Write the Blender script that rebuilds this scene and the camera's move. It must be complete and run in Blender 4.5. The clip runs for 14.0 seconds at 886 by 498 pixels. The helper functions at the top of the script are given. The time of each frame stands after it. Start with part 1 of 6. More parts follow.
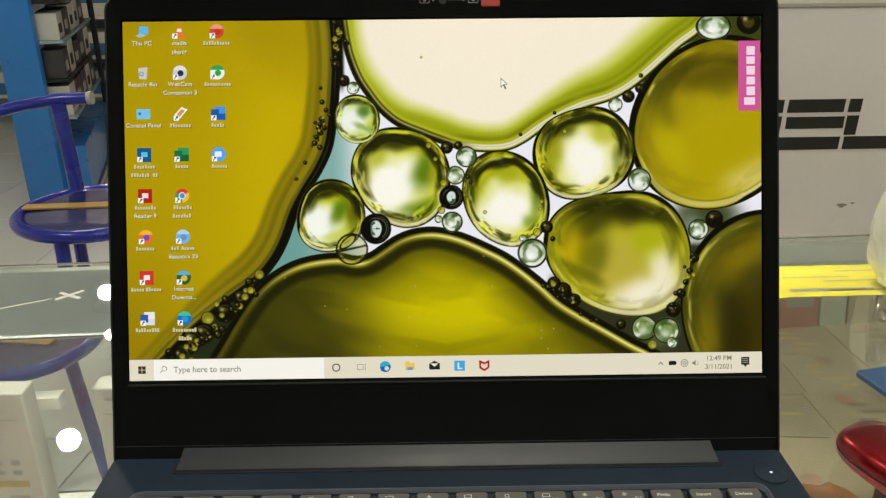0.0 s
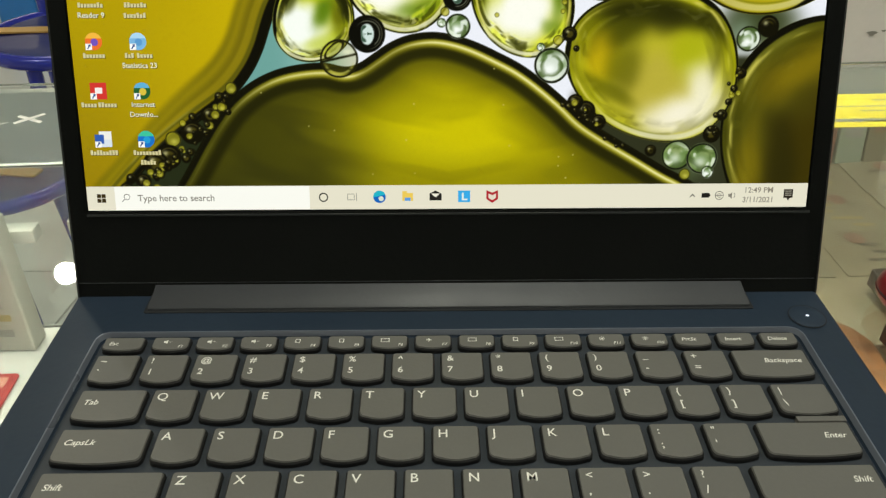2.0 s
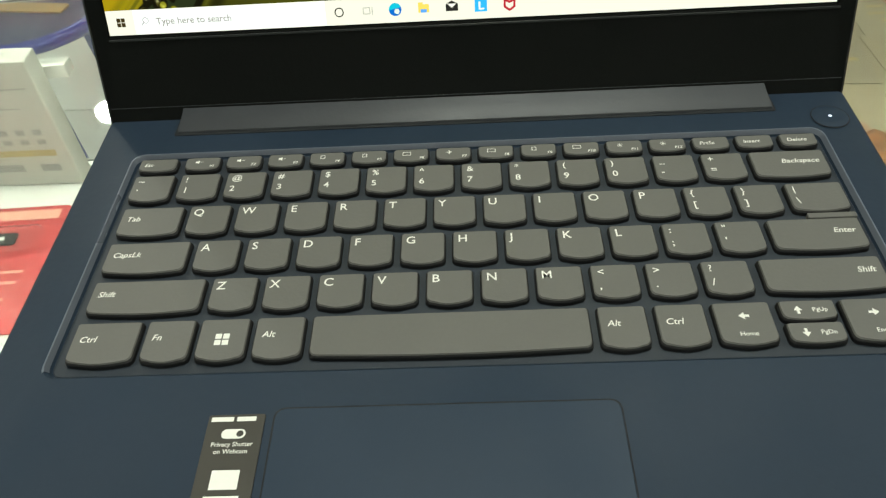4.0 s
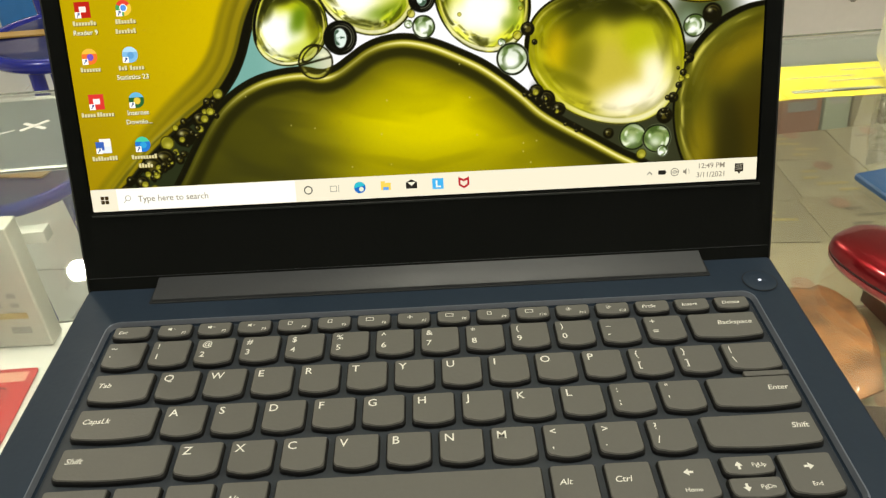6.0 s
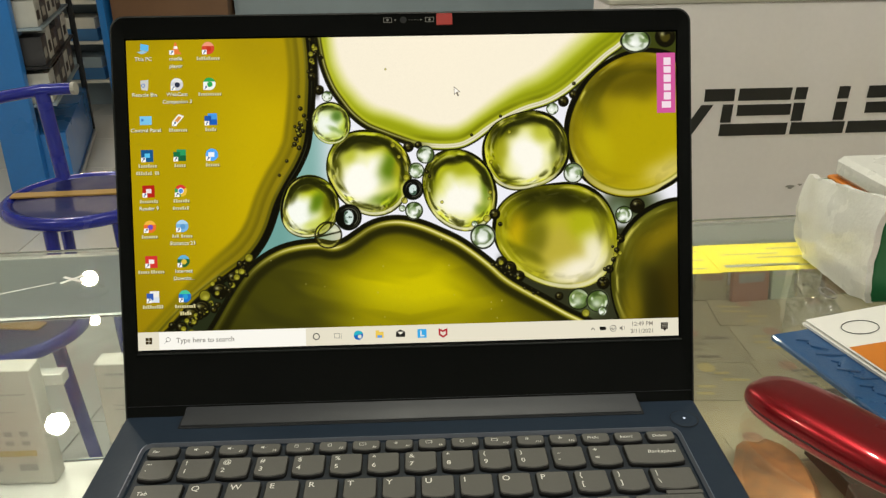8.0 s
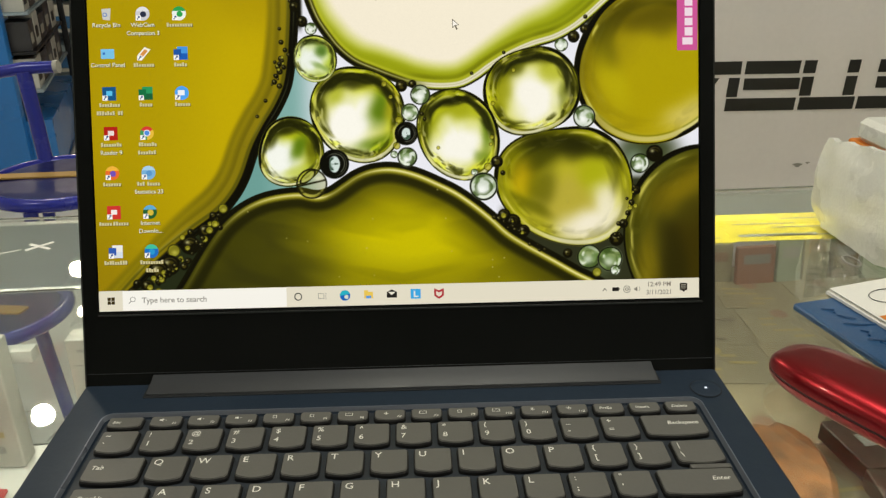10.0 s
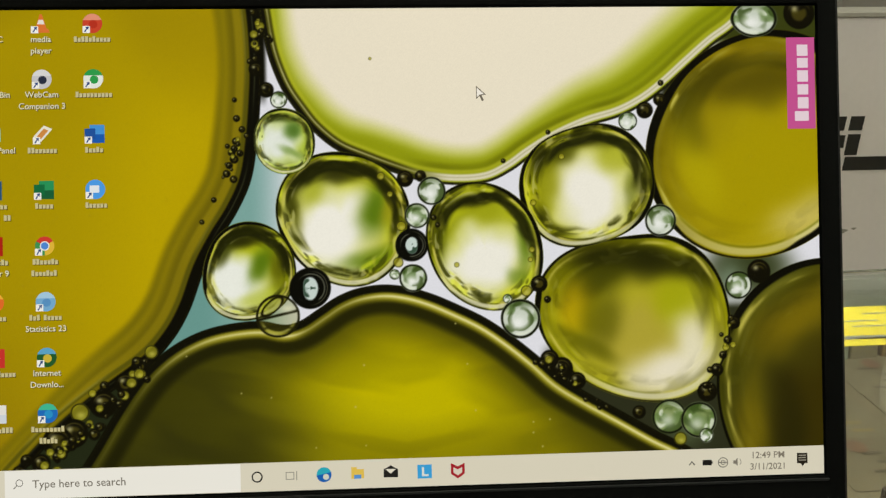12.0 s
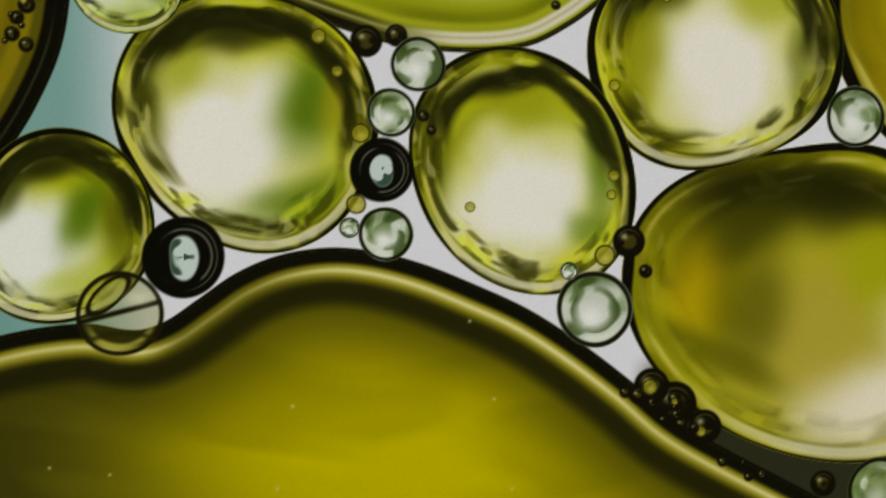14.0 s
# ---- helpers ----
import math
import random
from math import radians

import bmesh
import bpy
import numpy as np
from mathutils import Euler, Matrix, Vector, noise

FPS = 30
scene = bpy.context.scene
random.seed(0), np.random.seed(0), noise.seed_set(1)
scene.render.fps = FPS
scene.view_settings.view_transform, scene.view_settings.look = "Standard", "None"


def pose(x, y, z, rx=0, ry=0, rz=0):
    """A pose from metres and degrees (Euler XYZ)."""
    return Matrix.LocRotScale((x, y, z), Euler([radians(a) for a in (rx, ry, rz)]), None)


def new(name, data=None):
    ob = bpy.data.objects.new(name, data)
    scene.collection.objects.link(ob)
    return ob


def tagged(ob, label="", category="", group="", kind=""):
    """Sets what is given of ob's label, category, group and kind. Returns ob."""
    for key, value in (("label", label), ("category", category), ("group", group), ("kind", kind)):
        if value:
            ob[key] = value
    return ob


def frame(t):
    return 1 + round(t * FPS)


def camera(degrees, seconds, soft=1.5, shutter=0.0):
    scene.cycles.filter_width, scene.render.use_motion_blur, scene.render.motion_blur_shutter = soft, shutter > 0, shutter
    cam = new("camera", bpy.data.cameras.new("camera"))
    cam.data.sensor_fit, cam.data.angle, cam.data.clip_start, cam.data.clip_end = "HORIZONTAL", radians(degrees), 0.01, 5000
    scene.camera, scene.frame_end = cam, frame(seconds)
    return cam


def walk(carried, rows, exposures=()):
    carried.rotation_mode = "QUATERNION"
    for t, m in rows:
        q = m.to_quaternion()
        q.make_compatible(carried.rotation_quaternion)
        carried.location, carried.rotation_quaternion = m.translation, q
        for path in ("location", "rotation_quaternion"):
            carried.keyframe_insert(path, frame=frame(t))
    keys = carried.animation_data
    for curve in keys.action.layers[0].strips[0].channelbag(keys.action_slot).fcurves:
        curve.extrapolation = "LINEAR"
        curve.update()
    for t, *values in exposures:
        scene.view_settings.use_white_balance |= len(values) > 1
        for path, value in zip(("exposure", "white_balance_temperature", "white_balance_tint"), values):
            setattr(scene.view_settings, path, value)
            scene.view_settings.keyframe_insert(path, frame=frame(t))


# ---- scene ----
cam = camera(58.97, 14.0, soft=1.3)
DECK = 0.969
PATH = [
    (0.0, -0.0052, -0.3331, 0.2364, 68.14, 0.42, -0.80),
    (0.5, -0.0042, -0.3168, 0.2384, 67.62, 0.13, -1.20),
    (1.0, -0.0053, -0.3004, 0.2252, 65.01, -0.10, -1.26),
    (1.5, -0.0089, -0.2954, 0.2158, 61.05, -0.36, -1.17),
    (2.0, -0.0084, -0.2916, 0.2080, 56.42, -0.20, -0.96),
    (2.5, -0.0058, -0.2950, 0.2069, 52.51, 0.74, -0.56),
    (3.0, -0.0044, -0.2969, 0.2083, 47.82, 1.93, -0.24),
    (3.2, -0.0031, -0.2976, 0.2067, 45.96, 2.26, -0.14),
    (5.3, 0.0024, -0.3091, 0.2149, 43.31, 3.52, 0.05),
    (5.5, 0.0033, -0.3094, 0.2165, 46.74, 3.22, -0.43),
    (6.0, 0.0059, -0.3147, 0.2244, 55.00, 2.28, -1.81),
    (6.5, 0.0074, -0.3214, 0.2329, 60.86, 1.65, -2.42),
    (7.0, 0.0074, -0.3380, 0.2465, 64.15, 1.20, -2.57),
    (7.5, 0.0059, -0.3681, 0.2565, 66.15, 0.71, -2.67),
    (8.0, 0.0052, -0.3928, 0.2619, 66.80, 0.60, -2.23),
    (8.5, 0.0048, -0.3910, 0.2530, 66.78, 0.33, -2.13),
    (8.7, 0.0021, -0.3882, 0.2421, 66.88, 0.09, -2.11),
    (10.8, 0.0055, -0.3158, 0.2182, 66.28, 0.31, -2.82),
    (11.0, 0.0038, -0.2998, 0.2160, 66.36, 0.38, -2.65),
    (11.5, -0.0002, -0.2726, 0.2151, 68.56, 0.06, -2.45),
    (12.0, 0.0017, -0.2372, 0.2159, 69.54, 0.15, -2.79),
    (12.5, 0.0040, -0.1972, 0.2068, 68.83, 0.59, -2.41),
    (13.0, -0.0003, -0.1652, 0.1951, 68.42, 0.29, -2.97),
    (13.5, 0.0034, -0.1352, 0.1747, 68.89, 0.66, -3.05),
    (14.0, 0.0053, -0.1120, 0.1546, 69.58, 0.86, -3.94),
]
walk(cam, [(t, pose(x, y, DECK + z, rx, ry, rz)) for t, x, y, z, rx, ry, rz in PATH],
     exposures=[(0.0, -0.02, 6500, 10), (0.7, -0.10, 6480, 9.5), (1.5, -0.04, 6450, 9), (2.5, 0.25, 6200, 4), (3.2, 0.4, 6050, 3), (5.4, 0.68, 6250, 4), (6.0, 0.37, 6750, 8.5), (6.5, 0.08, 6900, 11), (7.0, 0.08, 6850, 11), (7.6, 0.06, 6550, 10), (8.0, 0.06, 6500, 10), (11.0, -0.10, 6500, 10), (12.0, -0.23, 6600, 9), (13.0, -0.42, 6700, 8), (14.0, -0.58, 6800, 8)])

# ---- light ----
world = bpy.data.worlds.new("world")
scene.world = world
world.use_nodes = True
world.node_tree.nodes["Background"].inputs["Color"].default_value = (0.9, 0.95, 1.0, 1)
world.node_tree.nodes["Background"].inputs["Strength"].default_value = 0.05
CEILING = 2.62
# first two are mirrored in the counter glass; the other four are added, unseen
DOWNLIGHTS = [(-1.46, 2.28), (-1.845, 3.665), (0.15, 0.35), (1.75, 0.45), (-1.7, 0.2), (0.2, -1.3)]
LAMP_WATTS = 31.0
SMALL_LAMP = (-1.63, 3.158)
for x, y in DOWNLIGHTS + [SMALL_LAMP]:
    lamp = bpy.data.lights.new("downlight_lamp", "SPOT")
    lamp.spot_size, lamp.spot_blend = radians(168), 0.25
    small = (x, y) == SMALL_LAMP
    lamp.shadow_soft_size, lamp.energy, lamp.color = 0.024 if small else 0.042, 5.0 if small else LAMP_WATTS, (1.0, 0.82, 0.55) if y > 3 else (0.98, 0.95, 0.80)
    new("downlight_lamp", lamp).matrix_world = pose(x, y, CEILING - 0.085)



# ---- materials ----
def srgb(r, g, b):
    return tuple(c / 12.92 if c <= 0.04045 else ((c + 0.055) / 1.055) ** 2.4 for c in (r / 255, g / 255, b / 255))


def surface(name, color, rough=0.5, metal=0.0, vary=0.12, scale=30.0, bump=0.05, coat=0.0, per_object=0.0, spec=0.5):
    """Principled surface with colour and roughness that vary at two scales, and fine relief."""
    m = bpy.data.materials.new(name)
    m.use_nodes = True
    n, l = m.node_tree.nodes, m.node_tree.links
    b = n["Principled BSDF"]
    b.inputs["Metallic"].default_value = metal
    b.inputs["Coat Weight"].default_value = coat
    b.inputs["Coat Roughness"].default_value = 0.06
    b.inputs["Specular IOR Level"].default_value = spec
    tc = n.new("ShaderNodeTexCoord")
    big, fine = n.new("ShaderNodeTexNoise"), n.new("ShaderNodeTexNoise")
    big.inputs["Scale"].default_value, big.inputs["Detail"].default_value = scale, 3
    fine.inputs["Scale"].default_value, fine.inputs["Detail"].default_value = scale * 18, 2
    l.new(tc.outputs["Object"], big.inputs["Vector"])
    l.new(tc.outputs["Object"], fine.inputs["Vector"])
    add = n.new("ShaderNodeMath")
    add.operation = "MULTIPLY_ADD"
    add.inputs[1].default_value = 0.45
    l.new(fine.outputs["Fac"], add.inputs[0])
    l.new(big.outputs["Fac"], add.inputs[2])
    last = add.outputs[0]
    if per_object:
        info, more = n.new("ShaderNodeObjectInfo"), n.new("ShaderNodeMath")
        more.operation = "MULTIPLY_ADD"
        more.inputs[1].default_value = per_object
        l.new(info.outputs["Random"], more.inputs[0])
        l.new(last, more.inputs[2])
        last = more.outputs[0]
    span = n.new("ShaderNodeMapRange")
    span.inputs["From Min"].default_value, span.inputs["From Max"].default_value = 0.35, 1.1 + per_object
    span.inputs["To Min"].default_value, span.inputs["To Max"].default_value = 1 - vary, 1 + vary
    l.new(last, span.inputs["Value"])
    mul = n.new("ShaderNodeVectorMath")
    mul.operation = "SCALE"
    mul.inputs[0].default_value = color
    l.new(span.outputs["Result"], mul.inputs["Scale"])
    l.new(mul.outputs["Vector"], b.inputs["Base Color"])
    rr = n.new("ShaderNodeMapRange")
    rr.inputs["From Min"].default_value, rr.inputs["From Max"].default_value = 0.3, 0.7
    rr.inputs["To Min"].default_value, rr.inputs["To Max"].default_value = max(rough * 0.85, 0.02), min(rough * 1.15, 1)
    l.new(big.outputs["Fac"], rr.inputs["Value"])
    l.new(rr.outputs["Result"], b.inputs["Roughness"])
    if bump:
        bp = n.new("ShaderNodeBump")
        bp.inputs["Strength"].default_value, bp.inputs["Distance"].default_value = bump, 0.0006
        l.new(fine.outputs["Fac"], bp.inputs["Height"])
        l.new(bp.outputs["Normal"], b.inputs["Normal"])
    return m


def glass(name, tint, rough=0.0):
    m = bpy.data.materials.new(name)
    m.use_nodes = True
    b = m.node_tree.nodes["Principled BSDF"]
    b.inputs["Base Color"].default_value = (*tint, 1)
    b.inputs["Transmission Weight"].default_value = 1.0
    b.inputs["Roughness"].default_value = rough
    b.inputs["IOR"].default_value = 1.5
    return m


LIT = {}


def lit(r, g, b, power=1.0):
    """What the display shows in one colour: light from its pixels behind a dull film."""
    key = (r, g, b, power)
    if key not in LIT:
        m = bpy.data.materials.new("display_colour")
        m.use_nodes = True
        p = m.node_tree.nodes["Principled BSDF"]
        p.inputs["Base Color"].default_value = (0.01, 0.01, 0.01, 1)
        p.inputs["Roughness"].default_value = 0.45
        p.inputs["Specular IOR Level"].default_value = 0.02
        p.inputs["Emission Color"].default_value = (*srgb(r, g, b), 1)
        p.inputs["Emission Strength"].default_value = power
        LIT[key] = m
    return LIT[key]


NAVY = surface("navy_painted_shell", (0.0145, 0.0275, 0.050), 0.58, 0.1, 0.08, 20, 0.10, spec=0.3)
BEZEL = surface("black_bezel_plastic", (0.0042, 0.0049, 0.0045), 0.6, 0, 0.10, 25, 0.12, spec=0.08)
RIM = surface("dark_grey_rim_plastic", (0.016, 0.018, 0.018), 0.5, 0, 0.1, 25, 0.1, spec=0.3)
HINGE = surface("grey_hinge_plastic", (0.027, 0.030, 0.037), 0.42, 0.1, 0.08, 25, 0.12)
KEY = surface("warm_grey_key_plastic", (0.118, 0.116, 0.110), 0.62, 0, 0.07, 40, 0.12, per_object=0.15)
SKIRT = surface("black_key_skirt", (0.006, 0.006, 0.007), 0.6, 0, 0.1, 40, 0.05)
LEGEND = surface("white_key_print", (0.82, 0.82, 0.78), 0.6, 0, 0.04, 40, 0.02)
PAD = surface("navy_touchpad", (0.0170, 0.0315, 0.057), 0.5, 0.1, 0.05, 20, 0.05, spec=0.3)
GROOVE = surface("dark_groove", (0.004, 0.005, 0.008), 0.7, 0, 0.05, 30, 0.0)
STICKER = surface("black_sticker_film", (0.035, 0.032, 0.026), 0.45, 0, 0.08, 40, 0.04)
WELL = surface("dark_keyboard_well", (0.013, 0.020, 0.032), 0.6, 0, 0.1, 30, 0.05)
LED = lit(235, 240, 255, 1.2)
CLEAR = glass("counter_glass", (0.93, 0.975, 0.955))
GREENISH = glass("green_back_glass", (0.82, 0.94, 0.89), 0.34)
ALUMINIUM = surface("brushed_aluminium", (0.62, 0.63, 0.62), 0.32, 0.9, 0.08, 15, 0.1)
WHITE_BOARD = surface("white_laminate_board", (0.66, 0.655, 0.61), 0.35, 0, 0.05, 9, 0.03)
CARTON = surface("white_grey_carton", (0.82, 0.785, 0.795), 0.6, 0, 0.05, 7, 0.08)
INK = surface("black_print", (0.012, 0.012, 0.012), 0.45, 0, 0.05, 30, 0.0)
GREY_INK = surface("grey_print", (0.30, 0.29, 0.27), 0.6, 0, 0.08, 40, 0.0)
CARD = surface("white_card", (0.46, 0.45, 0.40), 0.5, 0, 0.05, 15, 0.04)
CREAM_CARD = surface("cream_card", (0.31, 0.27, 0.172), 0.5, 0, 0.35, 22, 0.04, per_object=0.6)
GOLD_INK = surface("dull_gold_print", (0.42, 0.33, 0.13), 0.45, 0, 0.08, 30, 0.0)
RED_CARD = surface("red_pack_card", (0.42, 0.045, 0.045), 0.4, 0, 0.12, 20, 0.03, coat=0.2)
PINK_INK = surface("pale_pink_print", (0.60, 0.30, 0.22), 0.4, 0, 0.06, 30, 0.0)
YELLOW = surface("yellow_label_paper", (0.80, 0.66, 0.04), 0.5, 0, 0.06, 20, 0.04)
RED_GLOSS = surface("glossy_red_case", (0.27, 0.004, 0.010), 0.30, 0.75, 0.06, 12, 0.02, coat=0.5)
SPOT_INK = surface("dull_pink_print", (0.30, 0.18, 0.11), 0.5, 0, 0.5, 60, 0.0)
FAINT_INK = surface("faint_brown_print", (0.17, 0.14, 0.09), 0.6, 0, 0.1, 40, 0.0)
DARK_RED = surface("dark_red_seam", (0.05, 0.004, 0.006), 0.4, 0, 0.08, 20, 0.0)
BLUE_FILM = surface("blue_embossed_plastic", (0.018, 0.085, 0.23), 0.3, 0, 0.15, 60, 0.5, coat=0.3)
PAPER = surface("white_paper", (0.86, 0.85, 0.82), 0.6, 0, 0.04, 20, 0.05)
ORANGE = surface("orange_print", (0.70, 0.22, 0.02), 0.5, 0, 0.06, 20, 0.02)
RED_INK = surface("red_print", (0.55, 0.03, 0.02), 0.5, 0, 0.06, 20, 0.0)
WRAP = surface("milky_bubble_wrap", (0.88, 0.88, 0.84), 0.28, 0, 0.10, 22, 0.45, coat=0.5)
GREEN_CARD = surface("green_carton", (0.01, 0.16, 0.05), 0.4, 0, 0.08, 20, 0.03)
PEACH = surface("orange_brown_packet", (0.32, 0.135, 0.042), 0.4, 0, 0.9, 55, 0.6, coat=0.2)
STOOL = surface("blue_enamel_tube", (0.012, 0.022, 0.33), 0.25, 0.1, 0.08, 12, 0.03, coat=0.5)
STOOL_PAD = surface("dark_blue_seat_vinyl", (0.010, 0.014, 0.11), 0.4, 0, 0.12, 20, 0.2)
KRAFT = surface("ochre_cardboard", (0.45, 0.27, 0.07), 0.6, 0, 0.1, 20, 0.08)
BLUE_PANEL = surface("blue_rack_panel", (0.02, 0.19, 0.58), 0.3, 0, 0.10, 4, 0.02, coat=0.3)
PALE_PANEL = surface("pale_blue_grey_board", (0.30, 0.38, 0.44), 0.5, 0, 0.1, 5, 0.03)
BLACK_POST = surface("black_metal_post", (0.02, 0.022, 0.026), 0.4, 0.4, 0.1, 10, 0.03)
TILE = surface("white_floor_tile", (0.84, 0.83, 0.80), 0.16, 0, 0.05, 3, 0.01, per_object=0.3)
GROUT = surface("grey_grout", (0.30, 0.29, 0.27), 0.8, 0, 0.1, 20, 0.1)
WALL = surface("off_white_wall_paint", (0.72, 0.71, 0.67), 0.75, 0, 0.04, 2, 0.05)
CEIL = surface("white_ceiling_paint", (0.80, 0.80, 0.78), 0.85, 0, 0.03, 2, 0.04)
BROWN = surface("brown_board", (0.20, 0.11, 0.06), 0.55, 0, 0.12, 6, 0.05)


# ---- mesh helpers ----
def rrect(x0, y0, x1, y1, z, r=0.001, n=4):
    """A rectangle with round corners, as a loop of points."""
    out = []
    for cx, cy, a in ((x1 - r, y1 - r, 0), (x0 + r, y1 - r, 90), (x0 + r, y0 + r, 180), (x1 - r, y0 + r, 270)):
        for i in range(n + 1):
            w = radians(a + 90 * i / n)
            out.append((cx + r * math.cos(w), cy + r * math.sin(w), z))
    return out


def stack(loops, caps=(True, True), bm=None, slot=0):
    """Skins loops of equal length one to the next."""
    bm = bm or bmesh.new()
    rings = [[bm.verts.new(p) for p in loop] for loop in loops]
    n = len(rings[0])
    faces = []
    for a, b in zip(rings, rings[1:]):
        for i in range(n):
            faces.append(bm.faces.new((a[i], a[(i + 1) % n], b[(i + 1) % n], b[i])))
    if caps[0]:
        faces.append(bm.faces.new(rings[0][::-1]))
    if caps[1]:
        faces.append(bm.faces.new(rings[-1]))
    for f in faces:
        f.material_index = slot
    return bm


def slab(x0, y0, x1, y1, z0, z1, r=0.001, edge=0.0005, bm=None, n=3, slot=0):
    """A board or box with round corners and softened edges."""
    e = min(edge, (z1 - z0) / 2.01)
    rr = max(r, e + 1e-5)
    return stack([rrect(x0 + e, y0 + e, x1 - e, y1 - e, z0, rr - e, n), rrect(x0, y0, x1, y1, z0 + e, rr, n),
                  rrect(x0, y0, x1, y1, z1 - e, rr, n), rrect(x0 + e, y0 + e, x1 - e, y1 - e, z1, rr - e, n)], bm=bm, slot=slot)


def tube(path, radius, n=12, closed=False, bm=None):
    """A round tube along a path."""
    bm = bm or bmesh.new()
    pts = [Vector(p) for p in path]
    rings = []
    for i, p in enumerate(pts):
        if closed:
            d = pts[(i + 1) % len(pts)] - pts[i - 1]
        else:
            d = pts[min(i + 1, len(pts) - 1)] - pts[max(i - 1, 0)]
        d.normalize()
        up = Vector((0, 0, 1)) if abs(d.z) < 0.9 else Vector((1, 0, 0))
        a = d.cross(up).normalized()
        b = a.cross(d).normalized()
        rings.append([bm.verts.new(p + radius * (math.cos(2 * math.pi * k / n) * a + math.sin(2 * math.pi * k / n) * b)) for k in range(n)])
    pairs = list(zip(rings, rings[1:])) + ([(rings[-1], rings[0])] if closed else [])
    for a, b in pairs:
        for k in range(n):
            bm.faces.new((a[k], b[k], b[(k + 1) % n], a[(k + 1) % n]))
    if not closed:
        bm.faces.new(rings[0])
        bm.faces.new(rings[-1][::-1])
    return bm


def disc(cx, cy, z, r, n=20, bm=None, ry=None, slot=0):
    bm = bm or bmesh.new()
    f = bm.faces.new([bm.verts.new((cx + r * math.cos(2 * math.pi * k / n), cy + (ry or r) * math.sin(2 * math.pi * k / n), z)) for k in range(n)])
    f.material_index = slot
    return bm


def flat(points, z, bm=None, slot=0):
    bm = bm or bmesh.new()
    f = bm.faces.new([bm.verts.new((x, y, z)) for x, y in points])
    f.material_index = slot
    return bm


def mesh_of(name, bm, materials, smooth=True):
    me = bpy.data.meshes.new(name)
    bmesh.ops.recalc_face_normals(bm, faces=bm.faces)
    bm.to_mesh(me)
    bm.free()
    for m in (materials if isinstance(materials, (list, tuple)) else [materials]):
        me.materials.append(m)
    if smooth:
        me.shade_smooth()
        me.set_sharp_from_angle(angle=radians(38))
    return me


def part(name, bm, material, parent, label="", m=None):
    """Links a bmesh as one mesh object under a thing or part."""
    ob = new(name, mesh_of(name, bm, material))
    ob.parent = parent
    if m is not None:
        ob.matrix_basis = m
    return tagged(ob, label)


def thing(name, label, category, m=None, group="", kind=""):
    ob = new(name)
    ob.empty_display_size = 0.02
    if m is not None:
        ob.matrix_basis = m
    return tagged(ob, label, category, group, kind)


def solid(name, bm, material, label, category="", m=None, group="", kind=""):
    ob = new(name, mesh_of(name, bm, material))
    if m is not None:
        ob.matrix_basis = m
    return tagged(ob, label, category, group, kind)


# Lettering: every text is made once with the built-in font, then turned into a mesh.
WORDS = {}


def words(bodies):
    made = []
    for body, size, align in bodies:
        cu = bpy.data.curves.new("lettering", "FONT")
        cu.body, cu.size, cu.align_x, cu.align_y, cu.resolution_u = body, size, align, "CENTER", 3
        cu.offset = size * 0.009
        cu.shear = 0.18 if size in (0.0036, 0.0029) or (size == 0.0021 and align == "RIGHT") else 0.0
        made.append(((body, size, align), new("lettering", cu)))
    bpy.context.view_layer.update()
    deps = bpy.context.evaluated_depsgraph_get()
    for key, ob in made:
        WORDS[key] = bpy.data.meshes.new_from_object(ob.evaluated_get(deps))
        curve = ob.data
        bpy.data.objects.remove(ob)
        bpy.data.curves.remove(curve)


def lettering(name, body, size, align, material, parent, m, label=""):
    me = WORDS[(body, size, align)].copy()
    me.materials.clear()
    me.materials.append(material)
    ob = new(name, me)
    ob.parent, ob.matrix_basis = parent, m
    return tagged(ob, label)


# ---- the room ----
ROOM = (-3.4, 3.2, -3.0, 5.6)
x0, x1, y0, y1 = ROOM
solid("floor", slab(x0, y0, x1, y1, -0.10, -0.004, 0.001), GROUT, "grey grout bed under white floor tiles", "floor", kind="structure")
solid("ceiling", slab(x0, y0, x1, y1, CEILING, CEILING + 0.1, 0.001), CEIL, "plain white painted ceiling with downlights", "ceiling", kind="structure")
solid("wall_north", slab(x0 - 0.15, y1, x1 + 0.15, y1 + 0.15, -0.1, CEILING + 0.1, 0.001), WALL, "off-white painted shop wall", "wall", kind="structure")
solid("wall_south", slab(x0 - 0.15, y0 - 0.15, x1 + 0.15, y0, -0.1, CEILING + 0.1, 0.001), WALL, "off-white painted shop wall", "wall", kind="structure")
solid("wall_west", slab(x0 - 0.15, y0, x0, y1, -0.1, CEILING + 0.1, 0.001), WALL, "off-white painted shop wall", "wall", kind="structure")
solid("wall_east", slab(x1, y0, x1 + 0.15, y1, -0.1, CEILING + 0.1, 0.001), WALL, "off-white painted shop wall", "wall", kind="structure")
# same fitting for the mirrored lamps and the four added ones
for x, y in DOWNLIGHTS + [SMALL_LAMP]:
    fit = thing("downlight", "round ceiling globe lamp with a white rim, lit", "ceiling lamp", pose(x, y, CEILING), "ceiling downlights")
    ring = stack([[(r * math.cos(k * math.pi / 16), r * math.sin(k * math.pi / 16), z) for k in range(32)]
                  for r, z in ((0.068, 0.0), (0.068, -0.019), (0.072, -0.024), (0.086, -0.012), (0.088, 0.0))], caps=(False, False))
    part("rim", ring, CEIL, fit, "white metal rim")


